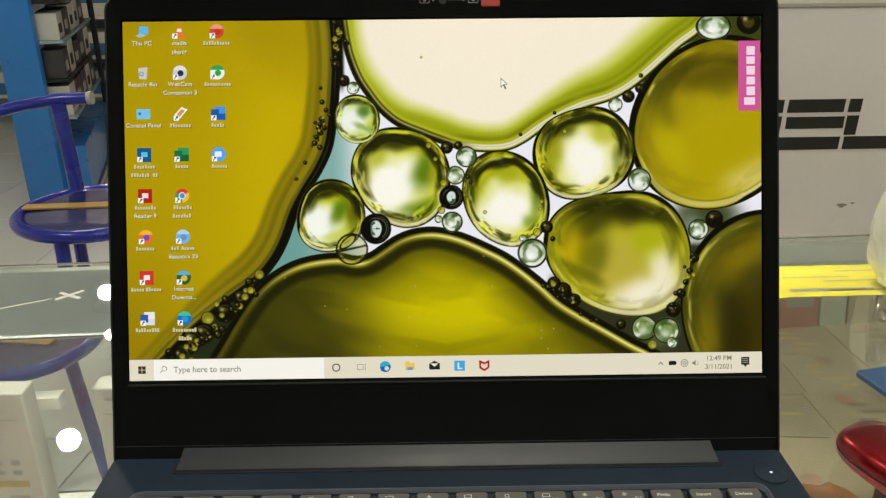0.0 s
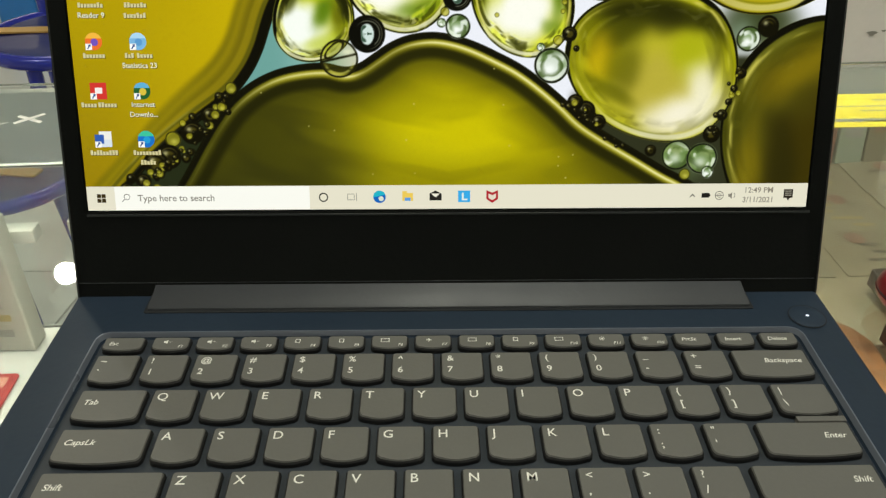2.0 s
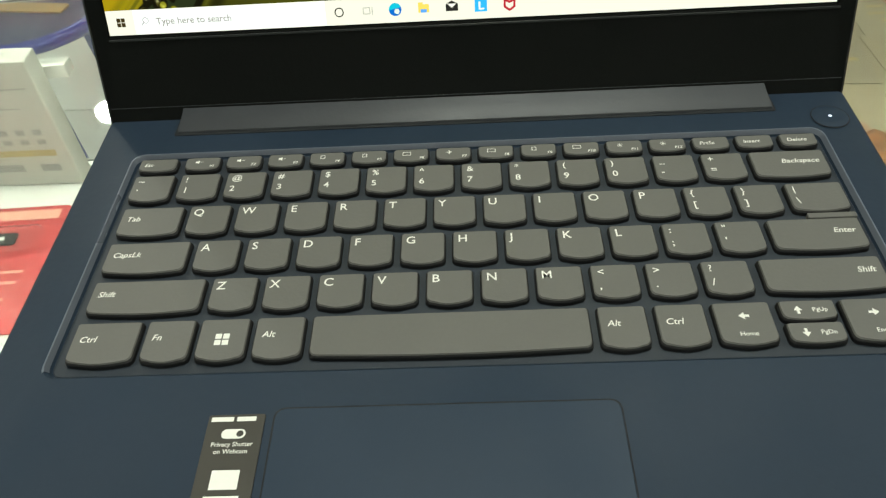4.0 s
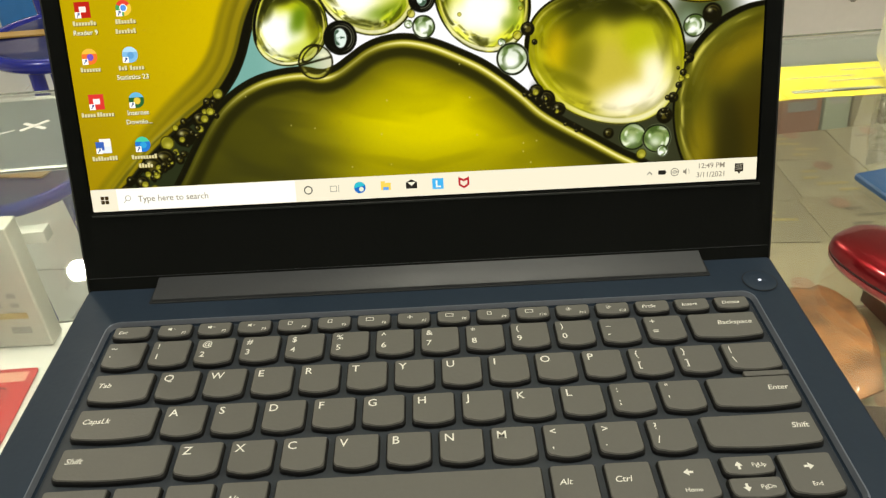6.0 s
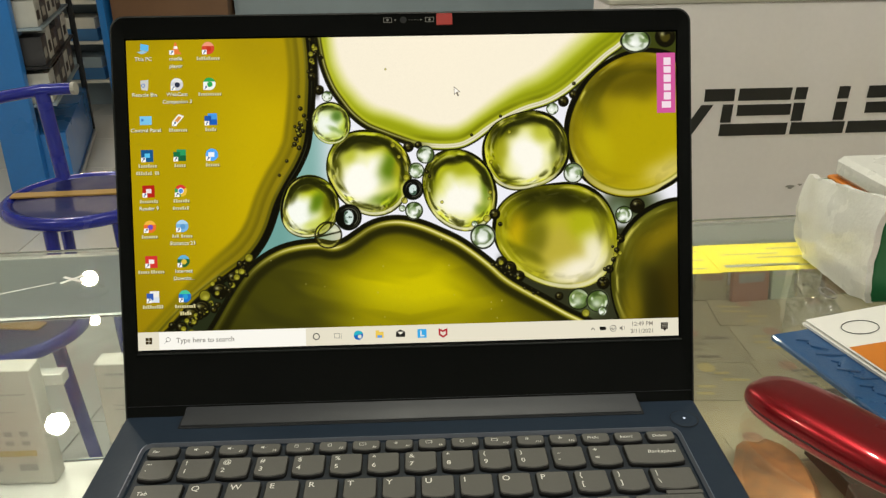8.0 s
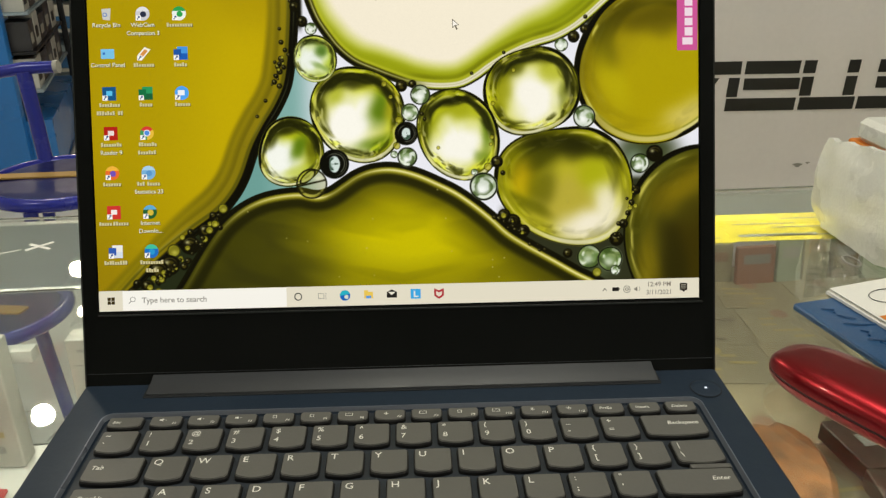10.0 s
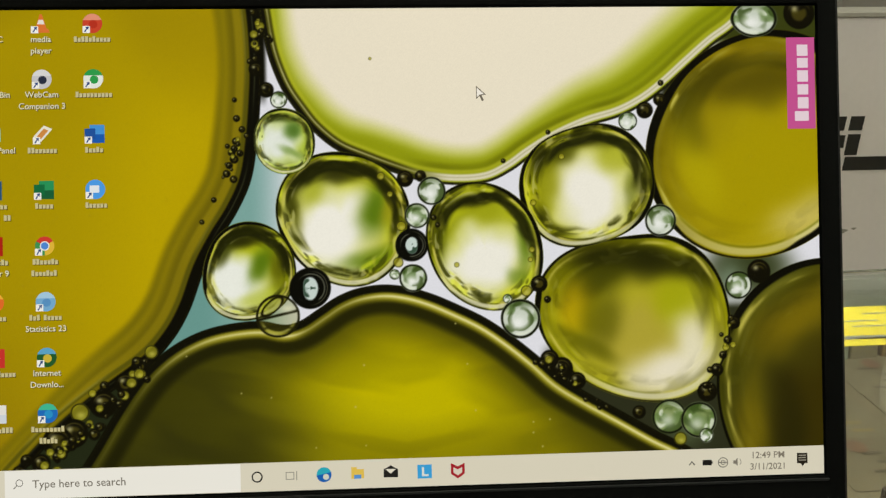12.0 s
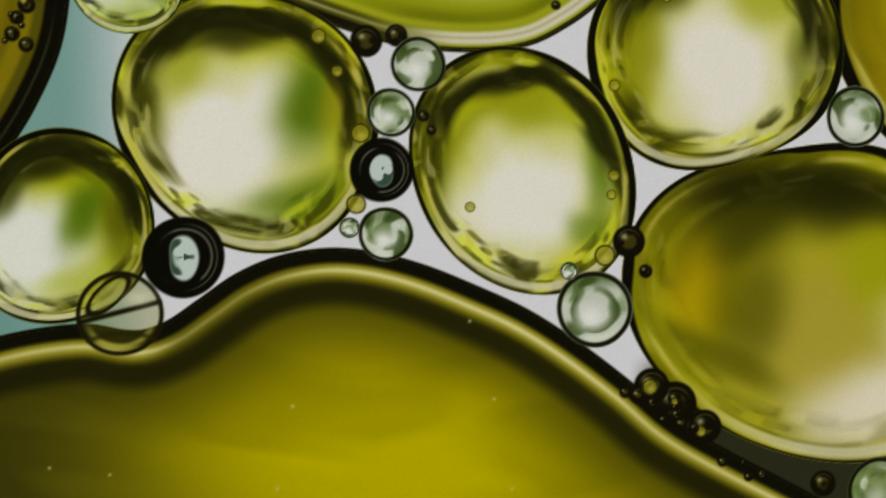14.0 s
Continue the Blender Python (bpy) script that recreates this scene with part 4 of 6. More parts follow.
for line in ("-44.0 141.4 3.0 l, -48.4 145.0 2.8 d, -52.0 152.5 2.6 d, -51.5 160 2.0 d, -50.2 168 1.6 o, -46.5 163 1.0 d, 1.1 112.1 3.0 d, 6.8 113.0 2.1 d, 10.7 107.5 5.1 l, 5.2 98.6 4.5 l, 3.1 87.9 6.0 k",
             "3.4 75.9 5.0 l, -3.3 77.3 1.8 l, -1.9 81.7 1.8 o, -0.6 94.9 1.8 o, -45.7 63.1 7.8 c, -33.9 73.0 7.5 k, 42.4 60.2 7.2 l, 49.5 72.8 3.1 d, 44.8 70.3 2.0 o, 37.8 67.6 1.6 l",
             "83.6 132.1 3.4 l, 90.0 136.1 3.1 d, 95.7 139.9 2.4 d, 96.2 146.1 1.1 d, 95.1 95.3 5.8 l, 124.0 70.8 5.1 l, 131.8 75.7 4.4 d, 121.9 56.9 2.4 d, 119.5 50.5 1.6 d, 117.6 45.0 1.5 d",
             "115.2 39.6 2.4 d, 111.4 31.6 3.7 d, 97.0 22.7 6.4 g, 108.0 21.3 6.6 g, 110.7 15.4 2.6 l, 85.7 24.7 2.5 d, 101.0 14.5 2.4 o, 57.2 41.4 4.3 d, 52.8 45.1 3.4 d, 62.9 36.9 3.2 d, 50.1 43.4 1.6 d",
             "-91.0 51.3 2.4 o, -95.1 46.5 3.0 d, -100.3 40.2 3.9 d, -108.2 33.0 4.9 d, -116.5 30.3 3.3 o, -118.8 22.9 5.2 d, -107.7 39.6 1.7 d, -112.0 37.1 1.4 o, -111.6 22.3 2.1 d, -124.4 20.0 5.4 d",
             "-130.4 12.6 3.3 d, -135.4 13.8 2.2 d, -126.8 30.1 2.2 d, -138.0 9.5 2.4 d, -57.3 130.8 1.2 d, -59.6 126.5 1.4 d, -61.1 122.5 1.4 d, -60.3 120.1 1.6 d, -62.1 117.8 1.3 d, -62.6 124.8 0.9 d",
             "-67.8 105.5 1.0 d, -72.2 97.6 0.9 d, -59.8 141.5 0.9 d, 53.9 128.4 0.9 d, 37.2 118.1 0.9 d, 19.4 80.4 0.9 o, 47.1 85.4 1.1 o, 46.5 81.8 0.9 o, 11.3 97.8 1.1 d, 12.7 95.1 0.9 d",
             "-7.7 113.2 1.4 o, -4.5 106.6 1.1 o, 58.7 119.4 1.1 o, 47.9 102.6 1.1 o, 66.0 30.0 1.0 d, 71.0 26.8 0.9 d, 52.5 67.0 1.3 d, -10.8 156.0 0.5 o"):
    for entry in line.split(","):
        ex, ey, er, kind_of = entry.split()
        small_drop(float(ex), float(ey), float(er), kind_of)
small_drop(131.9, 169.6, 8.8, "l", 0.75)
small_drop(149.0, 171.5, 5.9, "d")
CHAIN = random.Random(3)
for points, count in ((((-134, 7), (-114, 25), (-92, 47)), 46), (((48, 47), (60, 38), (74, 27)), 16), (((111, 30), (118, 46), (122, 60)), 10), (((-52, 150), (-50, 165), (-53, 174)), 12), (((-64, 112), (-59, 124), (-57, 134)), 14)):
    for _ in range(count):
        f = CHAIN.uniform(0, len(points) - 1.001)
        p, q = points[int(f)], points[int(f) + 1]
        f -= int(f)
        small_drop(p[0] + (q[0] - p[0]) * f + CHAIN.gauss(0, 1.6), p[1] + (q[1] - p[1]) * f + CHAIN.gauss(0, 1.6), CHAIN.uniform(0.5, 1.5) * (1.25 if count > 40 else 1), CHAIN.choice("ddo"))
# specks in the oil
for _ in range(14):
    sx, sy = WOBBLE.uniform(-90, 60), WOBBLE.uniform(12, 60)
    if sy < np.interp(sx, foot_line[:, 0], foot_line[:, 1]) - 5:
        lay(picture, 0.8 * np.exp(-((gx - sx) ** 2 + (gy - sy) ** 2) / WOBBLE.uniform(0.05, 0.16)), rgb(206, 198, 120))
# fine grain of the panel
picture *= 1 + 0.03 * (WOBBLE.rand(NY + 1, NX + 1, 1) - 0.5)
picture = np.clip(picture, 0, 1)
linear = np.where(picture <= 0.04045, picture / 12.92, ((picture + 0.055) / 1.055) ** 2.4)

panel_mesh = bpy.data.meshes.new("screen")
nv = (NX + 1) * (NY + 1)
panel_mesh.vertices.add(nv)
co = np.zeros((nv, 3))
co[:, 0], co[:, 1] = gx.ravel() / 1000, gy.ravel() / 1000
panel_mesh.vertices.foreach_set("co", co.ravel())
idx = np.arange(nv).reshape(NY + 1, NX + 1)
quads = np.stack([idx[:-1, :-1], idx[:-1, 1:], idx[1:, 1:], idx[1:, :-1]], -1).reshape(-1, 4)
panel_mesh.loops.add(quads.size)
panel_mesh.loops.foreach_set("vertex_index", quads.ravel().astype(np.int32))
panel_mesh.polygons.add(len(quads))
panel_mesh.polygons.foreach_set("loop_start", np.arange(0, quads.size, 4, dtype=np.int32))
panel_mesh.update()
layer = panel_mesh.color_attributes.new("picture", "FLOAT_COLOR", "POINT")
layer.data.foreach_set("color", np.concatenate([linear.reshape(-1, 3), np.ones((nv, 1))], 1).astype(np.float32).ravel())
SCREEN = bpy.data.materials.new("lcd_panel")
SCREEN.use_nodes = True
sn = SCREEN.node_tree.nodes
att = sn.new("ShaderNodeAttribute")
att.attribute_name = "picture"
sp = sn["Principled BSDF"]
sp.inputs["Base Color"].default_value = (0.002, 0.002, 0.002, 1)
sp.inputs["Roughness"].default_value = 0.45
sp.inputs["Specular IOR Level"].default_value = 0.02
sp.inputs["Emission Strength"].default_value = 1.0
SCREEN.node_tree.links.new(att.outputs["Color"], sp.inputs["Emission Color"])
panel_mesh.materials.append(SCREEN)
screen = new("screen", panel_mesh)
screen.parent, screen.matrix_basis = laptop, LID
tagged(screen, "lit matt display with a green oil-drop picture and desktop icons")

# ---- what lies over the picture: task bar, icons, labels ----
MM = 0.001


def plate(points, depth, slot, bm):
    return flat([(x * MM, y * MM) for x, y in points], depth * MM, bm, slot)


def oblong(x0, y0, x1, y1, depth, slot, bm):
    return plate([(x0, y0), (x1, y0), (x1, y1), (x0, y1)], depth, slot, bm)


def round_plate(x, y, r, depth, slot, bm, n=22):
    return plate([(x + r * math.cos(2 * math.pi * k / n), y + r * math.sin(2 * math.pi * k / n)) for k in range(n)], depth, slot, bm)


TASKBAR, SEARCH, WHITE = lit(226, 219, 196), lit(246, 243, 232), lit(248, 246, 238)
bar = part("taskbar", oblong(-154.95, 0, 154.95, 10.4, 0.10, 0, bmesh.new()), TASKBAR, screen, "pale cream task bar")
part("search_box", oblong(-143.1, 0.2, -60.1, 10.2, 0.16, 0, bmesh.new()), SEARCH, screen, "white search box")
lettering("search_text", "Type here to search", 0.0040, "LEFT", lit(132, 126, 114), screen, pose(-0.1335, 0.0052, 0.00022))
glassy = bmesh.new()
for k in range(24):
    w0, w1 = 2 * math.pi * k / 24, 2 * math.pi * (k + 1) / 24
    plate([(-138.0 + 1.3 * math.cos(w0), 5.9 + 1.3 * math.sin(w0)), (-138.0 + 1.3 * math.cos(w1), 5.9 + 1.3 * math.sin(w1)),
           (-138.0 + 1.05 * math.cos(w1), 5.9 + 1.05 * math.sin(w1)), (-138.0 + 1.05 * math.cos(w0), 5.9 + 1.05 * math.sin(w0))], 0.22, 0, glassy)
plate([(-139.0, 5.1), (-138.8, 4.9), (-140.0, 3.7), (-140.2, 3.9)], 0.22, 0, glassy)
part("search_sign", glassy, lit(90, 86, 78), screen)
start = bmesh.new()
for u, v in ((0, 0), (1, 0), (0, 1), (1, 1)):
    oblong(-150.7 + 1.95 * u, 3.5 + 1.95 * v, -149.0 + 1.95 * u, 5.2 + 1.95 * v, 0.16, 0, start)
part("start_sign", start, lit(52, 40, 12), screen)


def hoop(x, y, r, wide, depth, slot, bm, a0=0, a1=360, n=26):
    for k in range(n):
        w0, w1 = radians(a0 + (a1 - a0) * k / n), radians(a0 + (a1 - a0) * (k + 1) / n)
        plate([(x + r * math.cos(w0), y + r * math.sin(w0)), (x + r * math.cos(w1), y + r * math.sin(w1)),
               (x + (r - wide) * math.cos(w1), y + (r - wide) * math.sin(w1)), (x + (r - wide) * math.cos(w0), y + (r - wide) * math.sin(w0))], depth, slot, bm)
    return bm


part("taskbar_icon", hoop(-54.2, 5.3, 2.0, 0.5, 0.16, 0, bmesh.new()), lit(40, 38, 32), screen)
strip = bmesh.new()
for box in ((-44.0, 4.0, -40.9, 4.3), (-44.0, 6.5, -40.9, 6.8), (-44.0, 4.3, -43.7, 6.5), (-41.2, 4.3, -40.9, 6.5), (-40.2, 3.7, -39.9, 7.0)):
    oblong(*box, 0.16, 0, strip)
part("taskbar_icon", strip, lit(150, 146, 132), screen)
swirl = round_plate(-30.2, 5.4, 2.7, 0.16, 0, bmesh.new())
plate([(-30.2 + 2.7 * math.cos(radians(w)), 5.4 + 2.7 * math.sin(radians(w))) for w in range(20, 200, 15)], 0.19, 1, swirl)
round_plate(-29.5, 4.6, 1.1, 0.22, 2, swirl, 16)
part("taskbar_icon", swirl, [lit(20, 96, 178), lit(40, 172, 190), lit(214, 216, 196)], screen)
folder = oblong(-20.4, 3.6, -15.8, 7.0, 0.16, 0, bmesh.new())
oblong(-20.4, 7.0, -18.4, 7.8, 0.16, 0, folder)
oblong(-19.4, 3.6, -16.8, 5.0, 0.19, 1, folder)
part("taskbar_icon", folder, [lit(232, 196, 84), lit(90, 150, 214)], screen)
mail = oblong(-8.7, 3.7, -3.5, 6.6, 0.16, 0, bmesh.new())
plate([(-8.7, 6.6), (-3.5, 6.6), (-6.1, 8.0)], 0.16, 0, mail)
plate([(-8.0, 6.7), (-4.2, 6.7), (-6.1, 5.0)], 0.19, 1, mail)
part("taskbar_icon", mail, [lit(34, 32, 28), lit(232, 226, 206)], screen)
part("taskbar_icon", oblong(3.6, 2.9, 8.8, 7.9, 0.16, 0, bmesh.new()), lit(58, 164, 222), screen)
part("taskbar_icon", oblong(5.2, 4.0, 6.0, 7.0, 0.19, 0, oblong(5.2, 3.7, 7.6, 4.4, 0.19, 0, bmesh.new())), lit(226, 230, 220), screen)
shield = plate([(15.8, 8.1), (18.3, 6.9), (20.8, 8.1), (20.8, 4.2), (18.3, 2.5), (15.8, 4.2)], 0.16, 0, bmesh.new())
plate([(16.7, 6.6), (18.3, 5.8), (19.9, 6.6), (19.9, 4.7), (18.3, 3.6), (16.7, 4.7)], 0.19, 1, shield)
part("taskbar_icon", shield, [lit(168, 28, 40), lit(222, 212, 192)], screen)
tray = plate([(103.8, 4.7), (104.1, 4.4), (105.0, 5.5), (105.9, 4.4), (106.2, 4.7), (105.0, 6.1)], 0.16, 0, bmesh.new())
oblong(109.0, 4.3, 112.4, 6.3, 0.16, 1, tray)
oblong(112.4, 4.9, 112.8, 5.7, 0.16, 1, tray)
hoop(116.7, 5.2, 1.9, 0.3, 0.16, 0, tray)
oblong(114.9, 5.1, 118.5, 5.35, 0.19, 0, tray)
hoop(116.7, 5.2, 0.9, 0.25, 0.19, 0, tray)
plate([(120.6, 4.6), (121.3, 4.6), (122.2, 3.7), (122.2, 6.7), (121.3, 5.8), (120.6, 5.8)], 0.16, 2, tray)
hoop(122.0, 5.2, 1.6, 0.25, 0.16, 2, tray, -45, 45, 8)
part("tray_sign", tray, [lit(92, 88, 78), lit(26, 24, 20), lit(128, 122, 108)], screen)
lettering("clock_text", "12:49 PM", 0.0034, "CENTER", lit(132, 124, 108), screen, pose(0.1337, 0.0074, 0.00016))
lettering("clock_text", "3/11/2021", 0.0034, "CENTER", lit(132, 124, 108), screen, pose(0.1337, 0.0032, 0.00016))
note = oblong(144.7, 4.0, 148.7, 7.8, 0.16, 0, bmesh.new())
plate([(146.0, 4.0), (147.6, 4.0), (146.8, 2.8)], 0.16, 0, note)
for v in (5.0, 5.9, 6.8):
    oblong(145.3, v, 148.1, v + 0.3, 0.19, 1, note)
part("notice_icon", note, [lit(38, 32, 22), lit(170, 164, 146)], screen)
pink = oblong(143.8, 128.5, 154.5, 162.5, 0.10, 0, bmesh.new())
part("pink_tag", pink, lit(204, 84, 148), screen, "pink tag with a row of plain white blocks")
for v0, v1, u0 in ((131.4, 135.0, 146.6), (136.0, 140.2, 147.8), (141.2, 145.0, 147.8), (146.0, 150.2, 147.8), (151.2, 154.8, 147.8), (155.6, 159.8, 147.8)):
    part("tag_block", oblong(u0, v0, 151.9, v1, 0.16, 0, bmesh.new()), lit(238, 216, 224), screen)
pointer = plate([(27.7, 145.8), (27.7, 140.8), (28.9, 141.9), (29.8, 140.0), (30.5, 140.4), (29.7, 142.2), (31.3, 142.4)], 0.10, 0, bmesh.new())
plate([(28.0, 145.0), (28.0, 141.5), (28.95, 142.4), (29.2, 142.5), (30.6, 142.6)], 0.13, 1, pointer)
part("mouse_pointer", pointer, [lit(120, 112, 96), lit(252, 246, 232)], screen)

ROWS_UP = [169.4, 149.6, 129.8, 110.0, 90.1, 70.2, 50.3, 30.4]
COLS = [-145.7, -127.7, -109.6]


LABEL, LABEL_SHADE = lit(232, 226, 196), lit(84, 70, 6)
STROKES = random.Random(23)


def icon_words(x, y, text):
    lettering("icon_label_shade", text, 0.0030, "CENTER", LABEL_SHADE, screen, pose(x * MM + 0.0003, y * MM - 0.00025, 0.00012))
    lettering("icon_label", text, 0.0030, "CENTER", LABEL, screen, pose(x * MM, y * MM, 0.00020))


def icon_bars(x, y, widths):
    """A name as plain upright strokes of its size."""
    at = x - (sum(widths) + 1.0 * (len(widths) - 1)) / 2
    label = bmesh.new()
    for w in widths:
        end, first = at + w, True
        while at < end - 0.5:
            tall = 2.0 if first or STROKES.random() < 0.25 else 1.45
            oblong(at + 0.25, y - 1.25, at + 1.25, y - 1.25 + tall, 0.12, 0, label)
            oblong(at, y - 1.0, at + 1.02, y - 1.0 + tall, 0.18, 1, label)
            at, first = at + 1.3, False
        at = end + 1.0
    tagged(part("icon_label", label, [LABEL_SHADE, lit(206, 196, 146)], screen), kind="stuff")


def desktop_icon(col, row, make, colors, lines=(), arrow_badge=True):
    x, y = COLS[col], ROWS_UP[row]
    bm = bmesh.new()
    make(x, y, bm)
    used = [lit(*c) for c in colors]
    if arrow_badge:
        oblong(x - 3.4, y - 3.4, x - 0.8, y - 0.9, 0.22, len(used), bm)
        plate([(x - 2.9, y - 3.0), (x - 2.4, y - 3.1), (x - 1.8, y - 2.0), (x - 1.4, y - 2.3), (x - 1.2, y - 1.1), (x - 2.4, y - 1.3), (x - 2.1, y - 1.7)], 0.25, len(used) + 1, bm)
        used += [WHITE, lit(40, 70, 130)]
    part("desktop_icon", bm, used, screen)
    for k, line in enumerate(lines):
        at = y - 5.6 - 4.1 * k
        if isinstance(line, str):
            icon_words(x, at, line)
        else:
            icon_bars(x, at, line)


def box_icon(x, y, bm):
    oblong(x - 3.4, y - 3.4, x + 3.4, y + 3.4, 0.10, 0, bm)
    oblong(x - 1.4, y - 1.0, x + 1.6, y + 1.4, 0.14, 1, bm)


def book_icon(x, y, bm):
    oblong(x - 1.6, y - 3.2, x + 3.6, y + 3.3, 0.10, 0, bm)
    oblong(x - 1.6, y - 3.2, x + 3.6, y - 0.1, 0.13, 1, bm)
    oblong(x - 3.4, y - 1.8, x + 0.4, y + 2.0, 0.16, 2, bm)


def ball_icon(x, y, bm):
    round_plate(x, y, 3.5, 0.10, 0, bm)
    plate([(x + 3.5 * math.cos(radians(w)), y + 3.5 * math.sin(radians(w))) for w in range(20, 161, 14)], 0.13, 1, bm)
    round_plate(x + 0.3, y - 0.3, 1.5, 0.16, 2, bm)


def wheel_icon(x, y, bm):
    for k in range(3):
        plate([(x, y)] + [(x + 3.4 * math.cos(radians(30 + 120 * k + w)), y + 3.4 * math.sin(radians(30 + 120 * k + w))) for w in range(0, 121, 15)], 0.10, k, bm)
    round_plate(x, y, 1.7, 0.14, 3, bm)
    round_plate(x, y, 1.3, 0.17, 4, bm)


def pc_icon(x, y, bm):
    plate([(x - 1.6, y - 0.6), (x + 3.0, y - 1.2), (x + 3.2, y + 2.2), (x - 1.2, y + 3.0)], 0.10, 0, bm)
    plate([(x - 3.2, y - 1.8), (x - 0.4, y - 0.8), (x + 2.4, y - 1.6), (x - 0.6, y - 2.8)], 0.13, 1, bm)


def bin_icon(x, y, bm):
    plate([(x - 2.2, y + 2.4), (x + 2.4, y + 2.8), (x + 1.9, y - 3.2), (x - 1.7, y - 2.8)], 0.10, 0, bm)
    hoop(x - 0.6, y - 0.4, 1.1, 0.4, 0.13, 1, bm)


def cone_icon(x, y, bm):
    plate([(x - 3.0, y - 3.2), (x + 3.2, y - 3.2), (x + 2.6, y - 1.8), (x - 2.4, y - 1.8)], 0.10, 0, bm)
    plate([(x - 1.9, y - 1.8), (x + 2.1, y - 1.8), (x + 0.5, y + 3.4), (x - 0.3, y + 3.4)], 0.13, 0, bm)
    plate([(x - 1.2, y - 0.2), (x + 1.4, y - 0.2), (x + 0.9, y + 1.4), (x - 0.7, y + 1.4)], 0.16, 1, bm)


def bolt_icon(x, y, bm):
    plate([(x - 3.2, y - 0.6), (x + 0.4, y + 3.3), (x + 3.4, y + 2.0), (x - 0.6, y - 2.6)], 0.10, 0, bm)
    plate([(x - 2.0, y - 0.6), (x + 0.4, y + 2.2), (x + 2.0, y + 1.4), (x - 0.6, y - 1.6)], 0.13, 1, bm)


desktop_icon(0, 0, pc_icon, [(96, 180, 226), (150, 190, 206)], ["This PC"], arrow_badge=False)
desktop_icon(0, 1, bin_icon, [(202, 200, 190), (70, 120, 190)], ["Recycle Bin"], arrow_badge=False)
desktop_icon(0, 2, lambda x, y, bm: oblong(x - 2.4, y - 0.4, x - 1.2, y + 0.8, 0.14, 1, oblong(x - 3.3, y - 2.4, x + 3.3, y + 2.4, 0.10, 0, bm)), [(120, 192, 226), (40, 110, 190)], ["Control Panel"], arrow_badge=False)
desktop_icon(0, 3, box_icon, [(18, 84, 132), (88, 190, 232)], lines=[(10.0,), (9.5, 2.5)])
desktop_icon(0, 4, box_icon, [(176, 30, 18), (236, 220, 212)], lines=[(10.0,), "Reader 9"])
desktop_icon(0, 5, ball_icon, [(232, 110, 40), (242, 180, 60), (112, 80, 180)], lines=[(9.5,)])
desktop_icon(0, 6, box_icon, [(206, 52, 44), (244, 232, 226)], lines=[(6.0, 8.0)])
desktop_icon(0, 7, book_icon, [(236, 232, 222), (214, 220, 226), (50, 90, 170)], lines=[(11.5,)])
desktop_icon(1, 0, cone_icon, [(226, 120, 50), (240, 232, 220)], lines=["media", "player"])
desktop_icon(1, 1, ball_icon, [(206, 204, 206), (226, 224, 222), (40, 46, 66)], lines=["WebCam", "Companion 3"])
desktop_icon(1, 2, bolt_icon, [(240, 234, 216), (214, 142, 70)], lines=[(10.5,)])
desktop_icon(1, 3, book_icon, [(40, 150, 90), (22, 96, 56), (16, 110, 62)], lines=[(6.0,)])
desktop_icon(1, 4, wheel_icon, [(214, 60, 48), (64, 150, 84), (232, 188, 60), (240, 238, 230), (80, 140, 220)], lines=[(8.5,), (9.5,)])
desktop_icon(1, 5, ball_icon, [(120, 176, 214), (170, 208, 230), (90, 150, 200)], lines=[(4.0, 6.5), "Statistics 23"])
desktop_icon(1, 6, ball_icon, [(34, 92, 44), (96, 170, 206), (214, 186, 60)], lines=["Internet", "Downlo..."])
desktop_icon(1, 7, ball_icon, [(30, 110, 190), (66, 190, 150), (40, 150, 206)], lines=[(11.5,), (6.0,)])
desktop_icon(2, 0, ball_icon, [(208, 70, 44), (236, 150, 120), (190, 50, 30)], lines=[(13.0,)])
desktop_icon(2, 1, ball_icon, [(236, 240, 230), (44, 160, 76), (44, 160, 76)], lines=[(12.5,)])
desktop_icon(2, 2, book_icon, [(70, 150, 220), (24, 92, 180), (30, 84, 160)], lines=[(6.5,)])
desktop_icon(2, 3, lambda x, y, bm: oblong(x - 2.0, y - 1.2, x + 1.4, y + 1.4, 0.14, 1, round_plate(x, y, 3.5, 0.10, 0, bm)), [(78, 160, 236), (236, 240, 244)], lines=[(7.0,)])

# ---- the glass counter ----
LINER = surface("beige_shelf_liner", (0.29, 0.245, 0.150), 0.5, 0, 0.3, 12, 0.05)
TURNED = Matrix.Rotation(radians(3.6), 4, "Z")
GLASS_TOP = 0.95
FLOOR_IN = 0.715
counter = thing("glass_counter", "glass-topped shop display counter with a white inner shelf", "counter", TURNED)
CW, CF, CB = 1.5, -0.47, 0.303
pane = part("glass_top", slab(-CW, CF, CW, CB, GLASS_TOP - 0.008, GLASS_TOP, 0.003, 0.001), CLEAR, counter, "clear greenish glass top")
back = part("back_pane", slab(-CW + 0.01, CB - 0.010, 0.02, CB - 0.004, FLOOR_IN, GLASS_TOP - 0.072, 0.001), CLEAR, counter)
strip = part("back_strip", slab(-CW + 0.01, CB - 0.011, 0.02, CB - 0.003, GLASS_TOP - 0.070, GLASS_TOP - 0.009, 0.001), GREENISH, counter, "frosted green glass strip")
front = part("front_pane", slab(-CW + 0.01, CF + 0.004, CW - 0.01, CF + 0.010, FLOOR_IN, GLASS_TOP - 0.009, 0.001), CLEAR, counter)
strip_2 = part("back_strip", slab(0.022, CB - 0.011, CW - 0.01, CB - 0.003, GLASS_TOP - 0.040, GLASS_TOP - 0.009, 0.001), GREENISH, counter, "frosted green glass strip")
